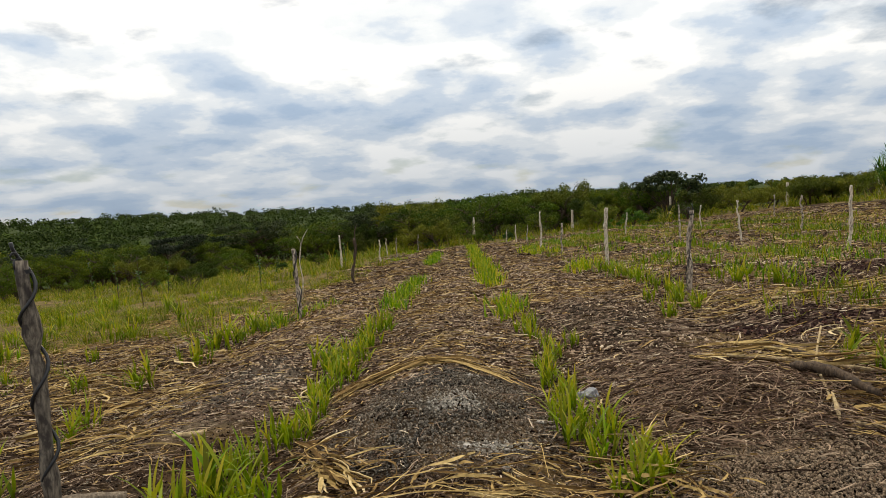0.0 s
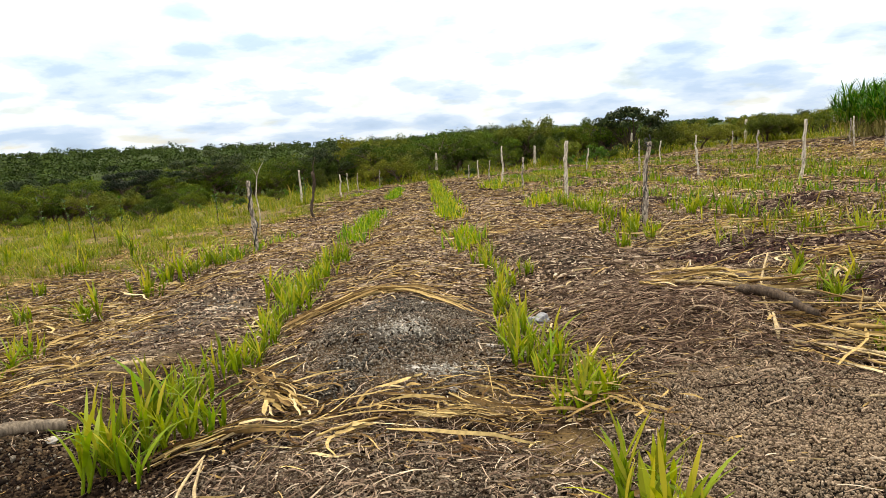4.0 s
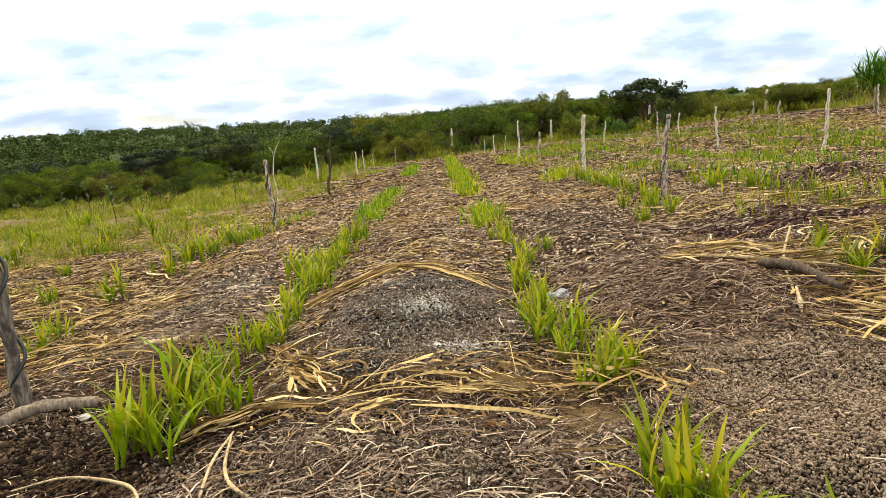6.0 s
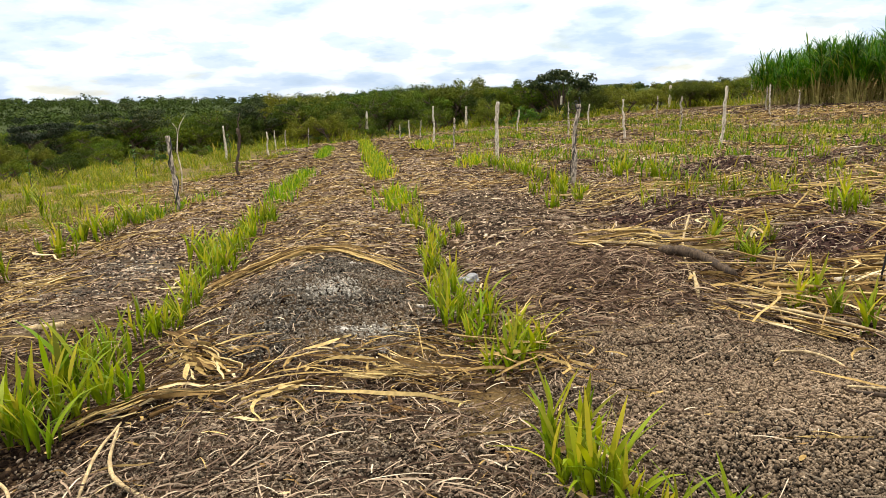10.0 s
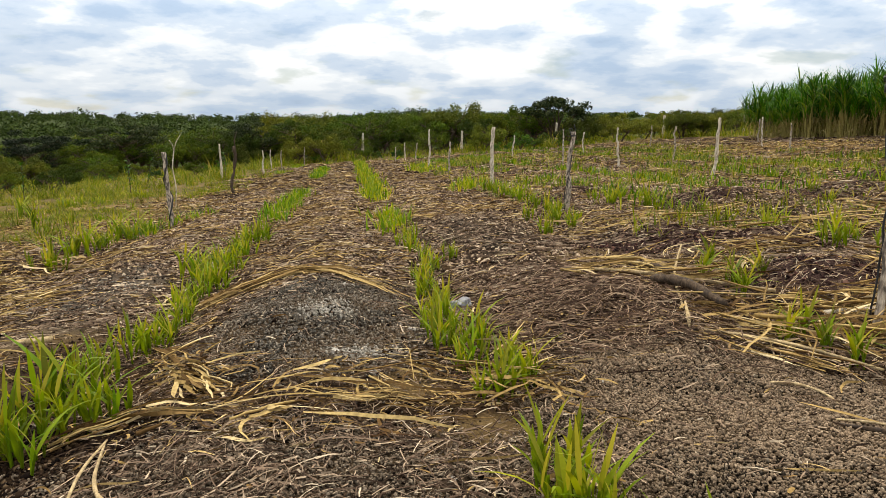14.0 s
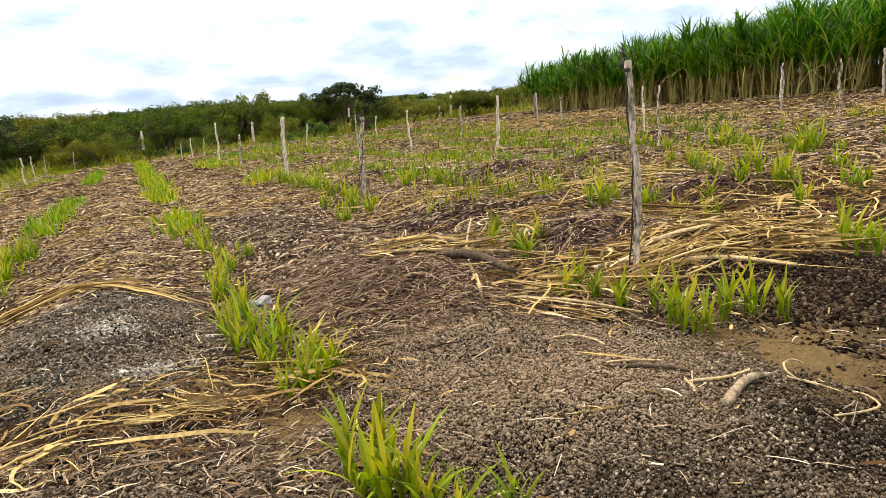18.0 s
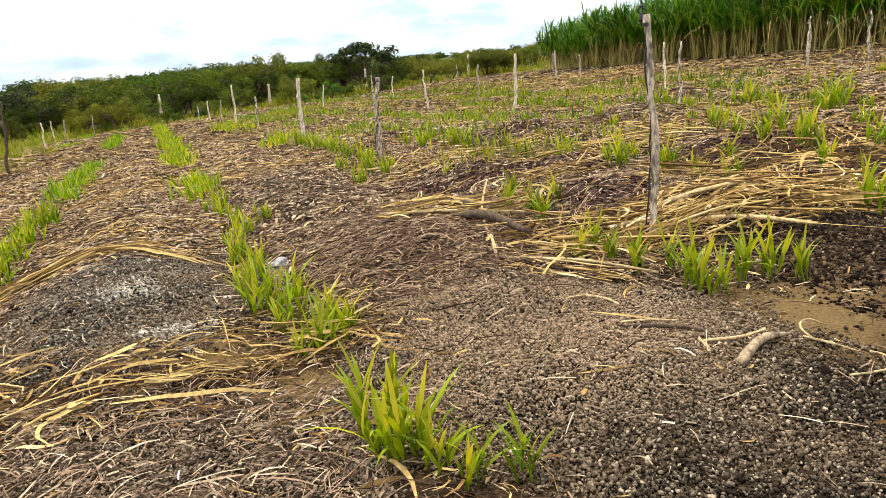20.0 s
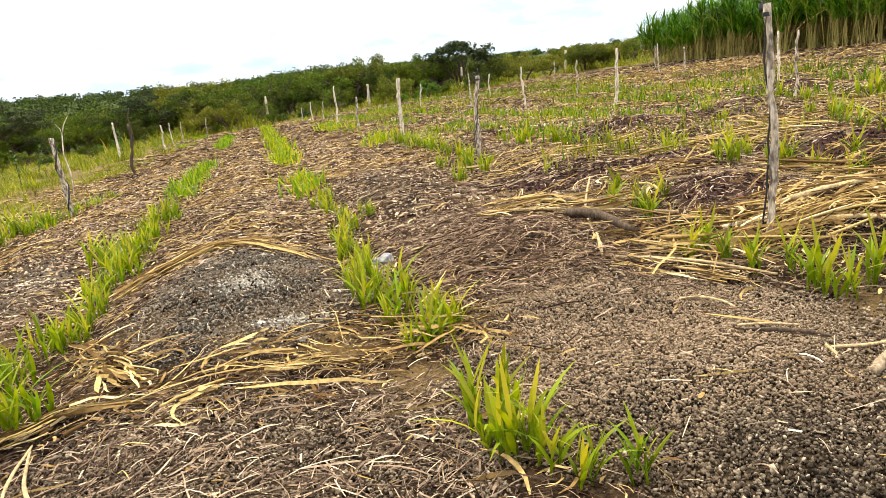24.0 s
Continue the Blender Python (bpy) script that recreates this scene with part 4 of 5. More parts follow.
    # round the near stake
    for x, y, k, s in ((2.31, 2.43, 1, 0.85), (2.26, 2.26, 1, 0.95), (2.19, 2.06, 2, 1.0), (2.38, 2.1, 1, 1.0), (2.5, 2.05, 1, 0.85), (2.56, 1.93, 0, 0.8), (2.13, 2.96, 2, 0.9), (2.22, 3.02, 1, 0.85), (2.17, 2.72, 0, 0.85),
                       (2.19, 2.54, 0, 0.9), (2.32, 3.7, 1, 0.95), (2.43, 4.3, 2, 1.0), (2.62, 4.0, 0, 0.8), (3.84, 5.0, 3, 1.0), (3.97, 3.7, 2, 0.9), (5.0, 3.95, 3, 1.05), (4.4, 3.3, 1, 0.8), (4.3, 4.1, 1, 0.9), (2.1, 7.0, 3, 1.0), (2.35, 7.6, 4, 1.0), (2.2, 8.2, 4, 1.0), (2.45, 8.0, 3, 0.9), (2.6, 8.4, 3, 0.9)):
        put(x, y, k, s)
    for x, y, k, s in ((-3.28, 8.5, 5, 1.3), (-3.29, 6.3, 5, 1.1), (-3.7, 6.05, 4, 1.0), (-3.0, 4.9, 4, 1.05), (-2.95, 4.5, 3, 1.0), (-3.1, 7.4, 5, 1.1), (-3.15, 8.9, 5, 1.2), (-3.0, 9.6, 5, 1.2), (-2.55, 3.2, 4, 1.2), (-2.75, 3.35, 4, 1.1), (-3.0, 3.7, 3, 1.0), (-3.2, 9.9, 5, 1.1), (-3.05, 10.5, 5, 1.1), (-3.15, 9.3, 4, 1.0), (-5.4, 12.6, 5, 1.2), (-5.0, 8.6, 4, 1.0), (-5.2, 7.2, 3, 1.0), (-5.6, 10.4, 5, 1.1), (-6.6, 9.2, 5, 1.1), (-4.9, 11.4, 4, 1.1)):
        put(x, y, k, s)
    for _ in range(46):
        x, y = rng.uniform(-12.5, -3.9), rng.uniform(8.5, 20.0)
        if x < -3.6 - 3.0 * max(0.0, (12.0 - y) / 4.0):
            put(x, y, rng.choice((3, 4, 5)), rng.uniform(0.9, 1.5))
    for x0 in (4.1, 5.9, 7.7, 9.4, 11.2):
        y = 2.5 + rng.random()
        while y < 9.0:
            if rng.random() < 0.75:
                put(x0 + rng.gauss(0, 0.22), y, rng.choice((1, 2, 3, 4)), rng.uniform(0.75, 1.15))
            y += rng.uniform(0.3, 0.9)


build_tufts()


def build_rows():
    """The rows as they run on, one band of blades each."""
    rng = np.random.RandomState(17)
    for i, x0 in enumerate((-3.0, -1.2, 0.55, 2.6, 4.1, 5.9, 7.7, 9.4, 11.2)):
        thick = 1.0 if x0 in (-1.2, 0.55) else 0.9 if x0 == 2.6 else 0.6
        xs, ys = [], []
        y = 8.2
        while y < 42:
            gap = vn(np.array([y * 0.35]), np.array([i * 7.7]), 23)[0]
            if gap > (0.30 if x0 == 0.55 else 0.38 if x0 == -1.2 else 0.50):
                m = int(rng.randint(14, 32) * thick)
                xs.append(x0 + rng.normal(0, 0.08 if thick == 1.0 else 0.22, 1) + rng.normal(0, 0.10, m))
                ys.append(y + rng.normal(0, 0.12, m))
            y += rng.uniform(0.16, 0.34)
        x, y = np.concatenate(xs), np.concatenate(ys)
        keep = field(x, y) > 0.3
        x, y = x[keep], y[keep]
        n = len(x)
        v, f = blades(on_ground(x, y, -0.01), rng.uniform(0.10, 0.28, n), rng.uniform(0.014, 0.026, n) * (0.8 + y / 40), rng.uniform(0.05, 0.6, n), rng.rand(n) * 6.283, 4, 0.6)
        stuff("grass_row", v, f, M_SHOOT, "row of young yellowish-green cane grass running over the plot", "grass row")


build_rows()


def build_rough_grass():
    rng = np.random.RandomState(19)
    pieces = []
    for n, per, x0, x1, y0, y1, tall, wide in ((9000, 15, -19, -3.0, 6, 24, 0.15, 0.009), (9500, 12, -32, -3.0, 24, 54, 0.23, 0.018), (3600, 10, -8, 26, 40, 58, 0.42, 0.028), (3600, 10, 8, 36, 34, 60, 0.42, 0.028)):
        x, y = scatter(rng, n, x0, x1, y0, y1, grassy)
        m = len(x)
        hgt = tall * rng.lognormal(0, 0.55, m).clip(0.3, 2.6) * (0.4 + 1.1 * vn(x * 0.4, y * 0.4, 37))
        a = rng.rand(m, per) * 6.283
        d = rng.rand(m, per) * 0.10 * (1 + wide * 30)
        bx, by = (x[:, None] + d * np.cos(a)).ravel(), (y[:, None] + d * np.sin(a)).ravel()
        k = m * per
        pieces.append(blades(on_ground(bx, by, -0.01), np.repeat(hgt, per) * rng.uniform(0.5, 1.15, k), wide * rng.uniform(0.6, 1.3, k), rng.uniform(0.1, 0.8, k), a.ravel() + rng.normal(0, 0.5, k), 4, 0.8))
    v, f = joined(pieces)
    stuff("rough_grass", v, f, M_ROUGH, "rough yellow-green weeds and grass beside the plot", "grass")
    # weeds between the rows
    x, y = scatter(rng, 90000, 2.5, 17, 5.5, 34, lambda a, b: step(0.55 * vn(a * 0.8, b * 0.8, 36) + 0.45 * vn(a * 2.7, b * 2.7, 38), 0.52, 0.72) * 0.6 * field(a, b) * (1 - 0.9 * step(a - 0.115 * b, 9.5, 12.0)))
    m = len(x)
    v, f = blades(on_ground(x, y, -0.01), rng.uniform(0.07, 0.26, m), rng.uniform(0.008, 0.018, m) * (0.7 + y / 25), rng.uniform(0.1, 0.9, m), rng.rand(m) * 6.283, 4, 0.7)
    stuff("weeds", v, f, M_ROUGH, "low yellow-green weeds between the rows", "weeds")


build_rough_grass()

# ---- stakes ----


def stake(x, y, height, radius, lean, mat, label, seed, hose=False, head=False, bend=0.03, hose_size=0.0055):
    rng = np.random.RandomState(seed)
    z = zat(x, y)
    ob = empty("stake", (x, y, z), label, "stake", "irrigation stakes")
    k = 16
    s = np.linspace(0, 1, k)
    wob = np.cumsum(rng.normal(0, bend / 4, (k, 2)), 0)
    wob -= np.outer(s, wob[-1])
    path = np.stack([lean[0] * s + wob[:, 0], lean[1] * s + wob[:, 1], -0.12 + (height + 0.12) * s], 1)
    r = radius * (1.10 - 0.28 * s + 0.13 * rng.normal(size=k))
    knot = rng.randint(5, 12)
    r[knot] *= 1.25
    v, f = tube(path, r, 10, True, 0.22, seed)
    part("pole", raw_mesh("pole", v, f, mat, True), ob)
    if hose:
        a = np.linspace(0, 1, 40)
        q = np.stack([np.interp(a, s, path[:, i]) for i in range(3)], 1)
        rad = np.interp(a, s, r) + 0.009
        turn = hose * a * 6.283 + 2.3
        q[:, 0] += rad * np.cos(turn)
        q[:, 1] += rad * np.sin(turn)
        q[:, 2] = 0.02 + (height + (0.07 if head else -0.05)) * a
        v, f = tube(q, hose_size, 6)
        part("hose", raw_mesh("hose", v, f, M_HOSE, True), ob, "thin black irrigation hose")
    if head:
        top = np.array([path[-1][0] - 0.034, path[-1][1], height - 0.012])
        h = part("sprinkler", raw_mesh("sprinkler", *tube([top + [0, 0, -0.03], top + [0, 0, 0.008], top + [0, 0, 0.01], top + [0, 0, 0.02]], [0.010, 0.010, 0.007, 0.007], 10), M_FITTING, True), ob, "small black plastic sprinkler")
        for sx in (-1, 1):
            arm = [top + [0.003 * sx, 0, 0.017], top + [0.018 * sx, 0, 0.022], top + [0.02 * sx, 0, 0.040], top + [0.004 * sx, 0, 0.050]]
            part("bridge", raw_mesh("bridge", *tube(arm, 0.005, 6), M_FITTING, True), h)
        part("rotor", raw_mesh("rotor", *tube([top + [-0.016, 0, 0.048], top + [0.0, 0, 0.053], top + [0.016, 0, 0.047]], [0.005, 0.008, 0.005], 8), M_FITTING, True), h)
        part("collar", raw_mesh("collar", *tube([top + [0.034, 0, -0.05], top + [0.034, 0, -0.03]], radius * 1.0, 12, False), M_HOSE, True), ob, "dark binding round the top")
    return ob


def build_stakes():
    grey_l = "weathered grey wooden stake standing in the plot"
    thin_l = "thin crooked weathered stake standing in the plot"
    dark_l = "dark mottled wooden stake with black hose wound round it"
    stake(2.58, 2.94, 1.21, 0.0185, (-0.035, 0.02), M_STAKE, "weathered grey stake with black hose and a sprinkler on top", 1, 0.04, True, 0.03)
    stake(-2.13, 3.11, 1.22, 0.036, (-0.06, 0.0), M_STAKE_SPOT, dark_l, 2, 3.2, True, 0.02, 0.009)
    stake(-2.80, 11.1, 1.19, 0.038, (-0.05, 0.0), M_STAKE, "weathered grey stake with black hose wound round it", 3, 1.8, False, 0.03, 0.011)
    stake(2.86, 8.65, 1.05, 0.032, (0.04, 0.0), M_STAKE, grey_l, 4, 0.8, True, 0.03)
    stake(2.90, 13.9, 1.22, 0.037, (0.06, 0.0), M_STAKE_PALE, grey_l, 5)
    stake(6.85, 12.1, 1.10, 0.030, (0.04, 0.0), M_STAKE_PALE, grey_l, 6)
    rows = ((2.95, 20.4, 0.95, 0.05), (2.81, 24.5, 1.4, 0.06), (3.15, 33.0, 0.9, 0.05), (2.92, 36.0, 0.95, 0.05), (2.5, 37.3, 0.8, 0.05), (-3.73, 31.0, 1.05, 0.06), (-3.46, 35.8, 1.07, 0.05), (-5.7, 31.5, 1.5, 0.085),
            (6.6, 20.6, 1.05, 0.05), (6.9, 16.9, 1.0, 0.05), (9.25, 18.5, 1.0, 0.045), (14.1, 21.9, 1.03, 0.045), (12.9, 18.6, 0.85, 0.045), (9.5, 10.8, 0.95, 0.04), (7.48, 8.2, 0.97, 0.035), (15.9, 12.9, 1.0, 0.04), (10.4, 7.3, 0.95, 0.035),
            (15.9, 10.2, 1.03, 0.05), (13.0, 10.5, 0.95, 0.04), (-4.2, 38.0, 1.1, 0.05), (-2.6, 40.0, 1.1, 0.05), (9.5, 27.0, 1.0, 0.05), (13.5, 29.5, 1.0, 0.05), (7.2, 30.0, 1.0, 0.05), (16.5, 26.0, 1.0, 0.05))
    for i, (x, y, h, r) in enumerate(rows):
        q = random.Random(i)
        stake(x, y, h, r * 0.56, (q.gauss(0, 0.05), q.gauss(0, 0.05)), (M_STAKE, M_STAKE_PALE)[i % 2], (grey_l, thin_l)[r < 0.045], 20 + i, 0, False, 0.05)
    # the dark forked one
    ob = stake(-2.94, 18.0, 1.25, 0.035, (0.03, 0.0), M_BARK, "dark crooked forked stake standing by the weeds", 9, 0, False, 0.08)
    v, f = tube([(0.03, 0, 0.7), (0.08, 0.02, 0.95), (0.05, 0.0, 1.4), (0.12, 0.0, 1.62)], [0.022, 0.02, 0.015, 0.008], 7, True, 0.3, 4)
    part("fork", raw_mesh("fork", v, f, M_BARK, True), ob)
    # a bare forked branch behind the weeds
    bx, by = -3.58, 14.5
    ob = empty("dry_branch", (bx, by, zat(bx, by)), "thin pale bare forked branch standing in the grass", "branch")
    part("stem", raw_mesh("stem", *tube([(0, 0, -0.1), (0.05, 0, 0.45), (0.0, 0, 0.85), (0.05, 0, 1.2)], [0.016, 0.014, 0.012, 0.010], 7, True, 0.2, 3), M_STAKE_PALE, True), ob)
    part("twig", raw_mesh("twig", *tube([(0.05, 0, 1.19), (0.04, 0, 1.32), (-0.03, 0, 1.42)], [0.009, 0.006, 0.004], 6), M_STAKE_PALE, True), ob)
    part("twig", raw_mesh("twig", *tube([(0.05, 0, 1.19), (0.11, 0, 1.38), (0.22, 0, 1.55)], [0.010, 0.008, 0.004], 6), M_STAKE_PALE, True), ob)
    # old fence posts past the end of the rows
    for i, (x, y, h) in enumerate(((0.94, 48.0, 1.8), (14.5, 47.0, 1.6), (22.0, 46.0, 1.6), (27.5, 45.0, 1.6), (8.0, 48.5, 1.5))):
        z = stake(x, y, h, 0.09, (0.03, 0.02), M_STAKE_PALE, "old pale wooden fence post among the scrub", 60 + i)
        tagged(z, category="fence post", group="old fence posts")


build_stakes()

# ---- things lying about ----


def log_thing(name, pts, radii, mat, label, category, seed, rough=0.3):
    base = Vector((pts[0][0], pts[0][1], zat(pts[0][0], pts[0][1])))
    path = [(p[0] - base.x, p[1] - base.y, zat(p[0], p[1]) + p[2] - base.z) for p in pts]
    q = np.array(path)
    q = np.concatenate([2 * q[:1] - q[1:2], q, 2 * q[-1:] - q[-2:-1]])
    fine = []
    for a, b, c, d in zip(q, q[1:], q[2:], q[3:]):
        for t in np.arange(5) / 5:
            fine.append(0.5 * (2 * b + (c - a) * t + (2 * a - 5 * b + 4 * c - d) * t**2 + (3 * b - a - 3 * c + d) * t**3))
    fine.append(q[-2])
    rr = np.interp(np.linspace(0, 1, len(fine)), np.linspace(0, 1, len(radii)), radii)
    v, f = tube(fine, rr, 9, True, rough, seed)
    ob = new(name, raw_mesh(name, v, f, mat, True))
    ob.location = base
    return tagged(ob, label, category)


def build_litter_things():
    log_thing("log", [(1.89, 3.96, 0.09), (1.915, 3.8, 0.11), (1.97, 3.6, 0.11), (2.03, 3.36, 0.09)], [0.026, 0.036, 0.031, 0.026], M_BARK, "dark rough log lying in the straw", "log", 1, 0.55)
    log_thing("stick", [(2.08, 4.84, 0.06), (2.17, 4.55, 0.07), (2.26, 4.26, 0.05)], [0.022, 0.024, 0.018], M_BARK, "grey-brown stick lying on dry straw", "stick", 2)
    log_thing("stick", [(2.50, 3.19, 0.05), (2.72, 3.08, 0.05)], [0.02, 0.018], M_STAKE_PALE, "pale barkless stick at the foot of a stake", "stick", 3)
    log_thing("cane_stub", [(1.70, 3.12, 0.02), (1.73, 3.2, 0.07), (1.76, 3.30, 0.12)], [0.006, 0.013, 0.006], M_CREAM, "pale split end of a dry cane stalk", "cane stalk", 4)
    log_thing("cane_stalk", [(1.80, 3.40, 0.06), (2.15, 4.2, 0.08), (2.6, 5.0, 0.10)], [0.008, 0.008, 0.006], M_CREAM, "long yellow dry cane stalk on the straw", "cane stalk", 5)
    log_thing("cane_stalk", [(1.74, 3.06, 0.03), (2.0, 2.75, 0.05), (2.2, 2.42, 0.03)], [0.008, 0.008, 0.006], M_CREAM, "long yellow dry cane stalk on the straw", "cane stalk", 6)
    log_thing("cane_stalk", [(2.75, 3.05, 0.05), (3.1, 3.1, 0.10), (3.5, 3.2, 0.10)], [0.012, 0.012, 0.010], M_CREAM, "thick pale dry cane stalk on the straw heap", "cane stalk", 7)
    log_thing("root_stump", [(1.705, 1.455, 0.012), (1.80, 1.50, 0.024), (1.90, 1.53, 0.030), (2.00, 1.52, 0.014)], [0.021, 0.020, 0.019, 0.017, 0.012, 0.006], M_DEADWOOD, "pale dry root stump lying on the dung", "stump", 8, 0.4)
    log_thing("dry_stalk", [(1.75, 1.66, 0.012), (1.79, 1.63, 0.020), (1.86, 1.585, 0.026), (1.92, 1.55, 0.05)], [0.0058, 0.0065, 0.0058, 0.0043], M_CREAM, "pale split cane stalk lying across a root", "cane stalk", 31)
    log_thing("dry_stalk", [(1.74, 1.67, 0.02), (1.73, 1.62, 0.012), (1.70, 1.58, 0.008)], [0.0050, 0.0065, 0.0043], M_CREAM, "short bent pale stalk end on the dung", "cane stalk", 32)
    log_thing("dry_stalk", [(1.99, 1.46, 0.03), (2.03, 1.38, 0.022), (2.06, 1.31, 0.010)], [0.0043, 0.0050, 0.0022], M_CREAM, "thin pale dry stalk lying on bare soil", "cane stalk", 33)
    log_thing("dry_stalk", [(2.04, 1.44, 0.006), (2.045, 1.50, 0.02), (2.08, 1.545, 0.03), (2.13, 1.55, 0.03), (2.17, 1.53, 0.008)], [0.0027, 0.0037, 0.0043, 0.0037, 0.0027], M_CREAM, "curled pale dry leaf stalk on bare soil", "cane stalk", 34)
    log_thing("dry_stalk", [(1.90, 1.22, 0.010), (1.98, 1.19, 0.016), (2.05, 1.18, 0.022), (2.08, 1.24, 0.02), (2.10, 1.30, 0.008)], [0.0032, 0.0037, 0.0043, 0.0032, 0.0022], M_CREAM, "hooked pale dry stalk lying on the dung", "cane stalk", 35)
    log_thing("stick", [(1.62, 1.96, 0.012), (1.70, 1.88, 0.022), (1.78, 1.78, 0.024), (1.84, 1.70, 0.012)], [0.005, 0.008, 0.009, 0.004], M_BARK, "thin dark broken stick lying on the dung", "stick", 9)
    log_thing("dry_stalk", [(1.64, 1.98, 0.02), (1.74, 1.93, 0.025), (1.84, 1.88, 0.012)], [0.0036, 0.0043, 0.0029], M_CREAM, "thin pale stalk lying beside a dark stick", "cane stalk", 36)
    log_thing("dry_stalk", [(1.66, 2.38, 0.012), (1.74, 2.32, 0.026), (1.79, 2.24, 0.02), (1.79, 2.16, 0.008)], [0.0043, 0.0058, 0.0050, 0.0036], M_CREAM, "bent pale stalk at the edge of the dung", "cane stalk", 37)
    log_thing("dry_stalk", [(-0.90, 1.98, 0.012), (-0.91, 2.2, 0.06), (-0.90, 2.43, 0.075)], [0.0043, 0.0058, 0.0036], M_CREAM, "pale dry cane leaf stalk on the litter", "cane stalk", 38)
    log_thing("dry_stalk", [(-0.90, 2.40, 0.07), (-0.86, 2.18, 0.04), (-0.78, 2.03, 0.03), (-0.64, 1.92, 0.012)], [0.0036, 0.0065, 0.0086, 0.0036], M_CREAM, "folded pale dry cane leaf on the litter", "cane stalk", 39)
    log_thing("dry_stalk", [(-1.72, 2.30, 0.012), (-1.5, 2.30, 0.05), (-1.24, 2.2, 0.06), (-1.12, 2.05, 0.04), (-1.08, 1.9, 0.012)], [0.0036, 0.0050, 0.0072, 0.0058, 0.0036], M_CREAM, "long arched pale dry leaf stalk over dark earth", "cane stalk", 40)
    log_thing("cane_stalk", [(1.62, 4.84, 0.03), (2.0, 4.3, 0.07), (2.5, 3.62, 0.06)], [0.010, 0.011, 0.009], M_CREAM, "long yellow dry cane stalk on the straw", "cane stalk", 41)
    log_thing("cane_stalk", [(2.66, 3.22, 0.06), (2.95, 3.08, 0.11), (3.32, 2.95, 0.13)], [0.013, 0.014, 0.012], M_CREAM, "thick pale dry cane stalk on the straw heap", "cane stalk", 42)
    log_thing("cane_stalk", [(2.74, 2.92, 0.05), (2.88, 2.6, 0.07), (3.02, 2.24, 0.03)], [0.011, 0.012, 0.009], M_CREAM, "thick pale dry cane stalk on the straw heap", "cane stalk", 43)
    log_thing("branch", [(-2.22, 2.72, 0.02), (-2.10, 2.90, 0.045), (-1.98, 3.02, 0.06), (-1.78, 3.10, 0.05)], [0.020, 0.027, 0.028, 0.024], M_GREYWOOD, "thick grey bent branch on dark earth", "branch", 10)
    log_thing("cane_stub", [(-1.97, 4.08, 0.03), (-1.77, 4.11, 0.04)], [0.018, 0.018], M_CREAM, "short whitish cane stub on the litter", "cane stalk", 11)
    log_thing("water_pipe", [(2.56, 1.50, 0.010), (2.585, 1.42, 0.018), (2.60, 1.3, 0.018), (2.62, 1.0, 0.015), (2.7, 0.3, 0.015)], [0.008] * 5, M_SHEENPIPE, "black plastic water pipe on the ground, blue sheen in its colour", "pipe", 12, 0.0)
    # bundles of straw: one arched over the dark patch, others across the bed
    rng = np.random.RandomState(5)

    def bundle(arc, many, spread, wide, label, skew=1.6, share=(0.12, 0.5)):
        arc = np.array(arc)
        base = Vector((*arc[0], zat(*arc[0])))
        ob = empty("straw_bundle", base, label, "straw")
        for i in range(many):
            a = rng.rand() ** skew * 0.75
            b = min(1.0, a + rng.uniform(*share))
            t = np.linspace(a, b, 8)
            knots = np.linspace(0, 1, len(arc))
            x = np.interp(t, knots, arc[:, 0]) + rng.normal(0, spread) + np.cumsum(rng.normal(0, spread * 0.3, 8))
            y = np.interp(t, knots, arc[:, 1]) + rng.normal(0, spread) + np.cumsum(rng.normal(0, spread * 0.3, 8))
            p = on_ground(x, y, rng.uniform(0.015, 0.07)) - np.array(base)
            w = np.array([rng.uniform(0.4, 1.0) * wide])
            v, f = rods(p[None], w * 0.3) if i % 5 == 0 else ribbons(p[None], w, 0.5, tilted(rng, 1, 1.0, 8))
            part("straw", raw_mesh("straw", v, f, M_STRAW_OWN), ob)

    bundle([(-1.10, 4.75), (-0.94, 5.25), (-0.68, 5.55), (-0.36, 5.62), (0.02, 5.15), (0.36, 4.45)], 84, 0.045, 0.02, "bundle of long pale yellow straw beside the dung patch")
    bundle([(-1.08, 4.85), (-0.96, 5.15), (-0.80, 5.42)], 14, 0.03, 0.03, "stiff pale split cane stalks beside the dung patch", 1.2, (0.4, 0.9))
    bundle([(-1.13, 3.80), (-0.90, 3.40), (-0.72, 3.10), (-0.58, 2.88)], 26, 0.035, 0.024, "pale dry cane leaves trailing across the bed", 1.2, (0.3, 0.8))
    bundle([(-1.16, 2.50), (-1.08, 2.72), (-0.90, 2.80), (-0.55, 2.62)], 22, 0.03, 0.024, "pale dry cane leaves beside a grass tuft", 1.2, (0.3, 0.8))
    bundle([(-0.52, 2.44), (-0.38, 2.52), (-0.24, 2.56)], 6, 0.02, 0.034, "broad pale yellow dry leaves on the litter", 1.0, (0.7, 1.0))
    bundle([(-0.55, 2.78), (-0.1, 2.74), (0.25, 2.66), (0.55, 2.52)], 26, 0.07, 0.014, "dry straw lying across the bed", 1.1, (0.2, 0.5))
    bundle([(0.22, 3.2), (0.5, 2.98), (0.74, 2.72), (0.86, 2.45)], 24, 0.08, 0.013, "dry straw lying among the young grass", 1.1, (0.2, 0.5))
    bundle([(1.70, 3.14), (1.84, 2.8), (2.0, 2.42)], 16, 0.035, 0.02, "long yellow straw at the foot of the heap", 1.1, (0.4, 0.9))
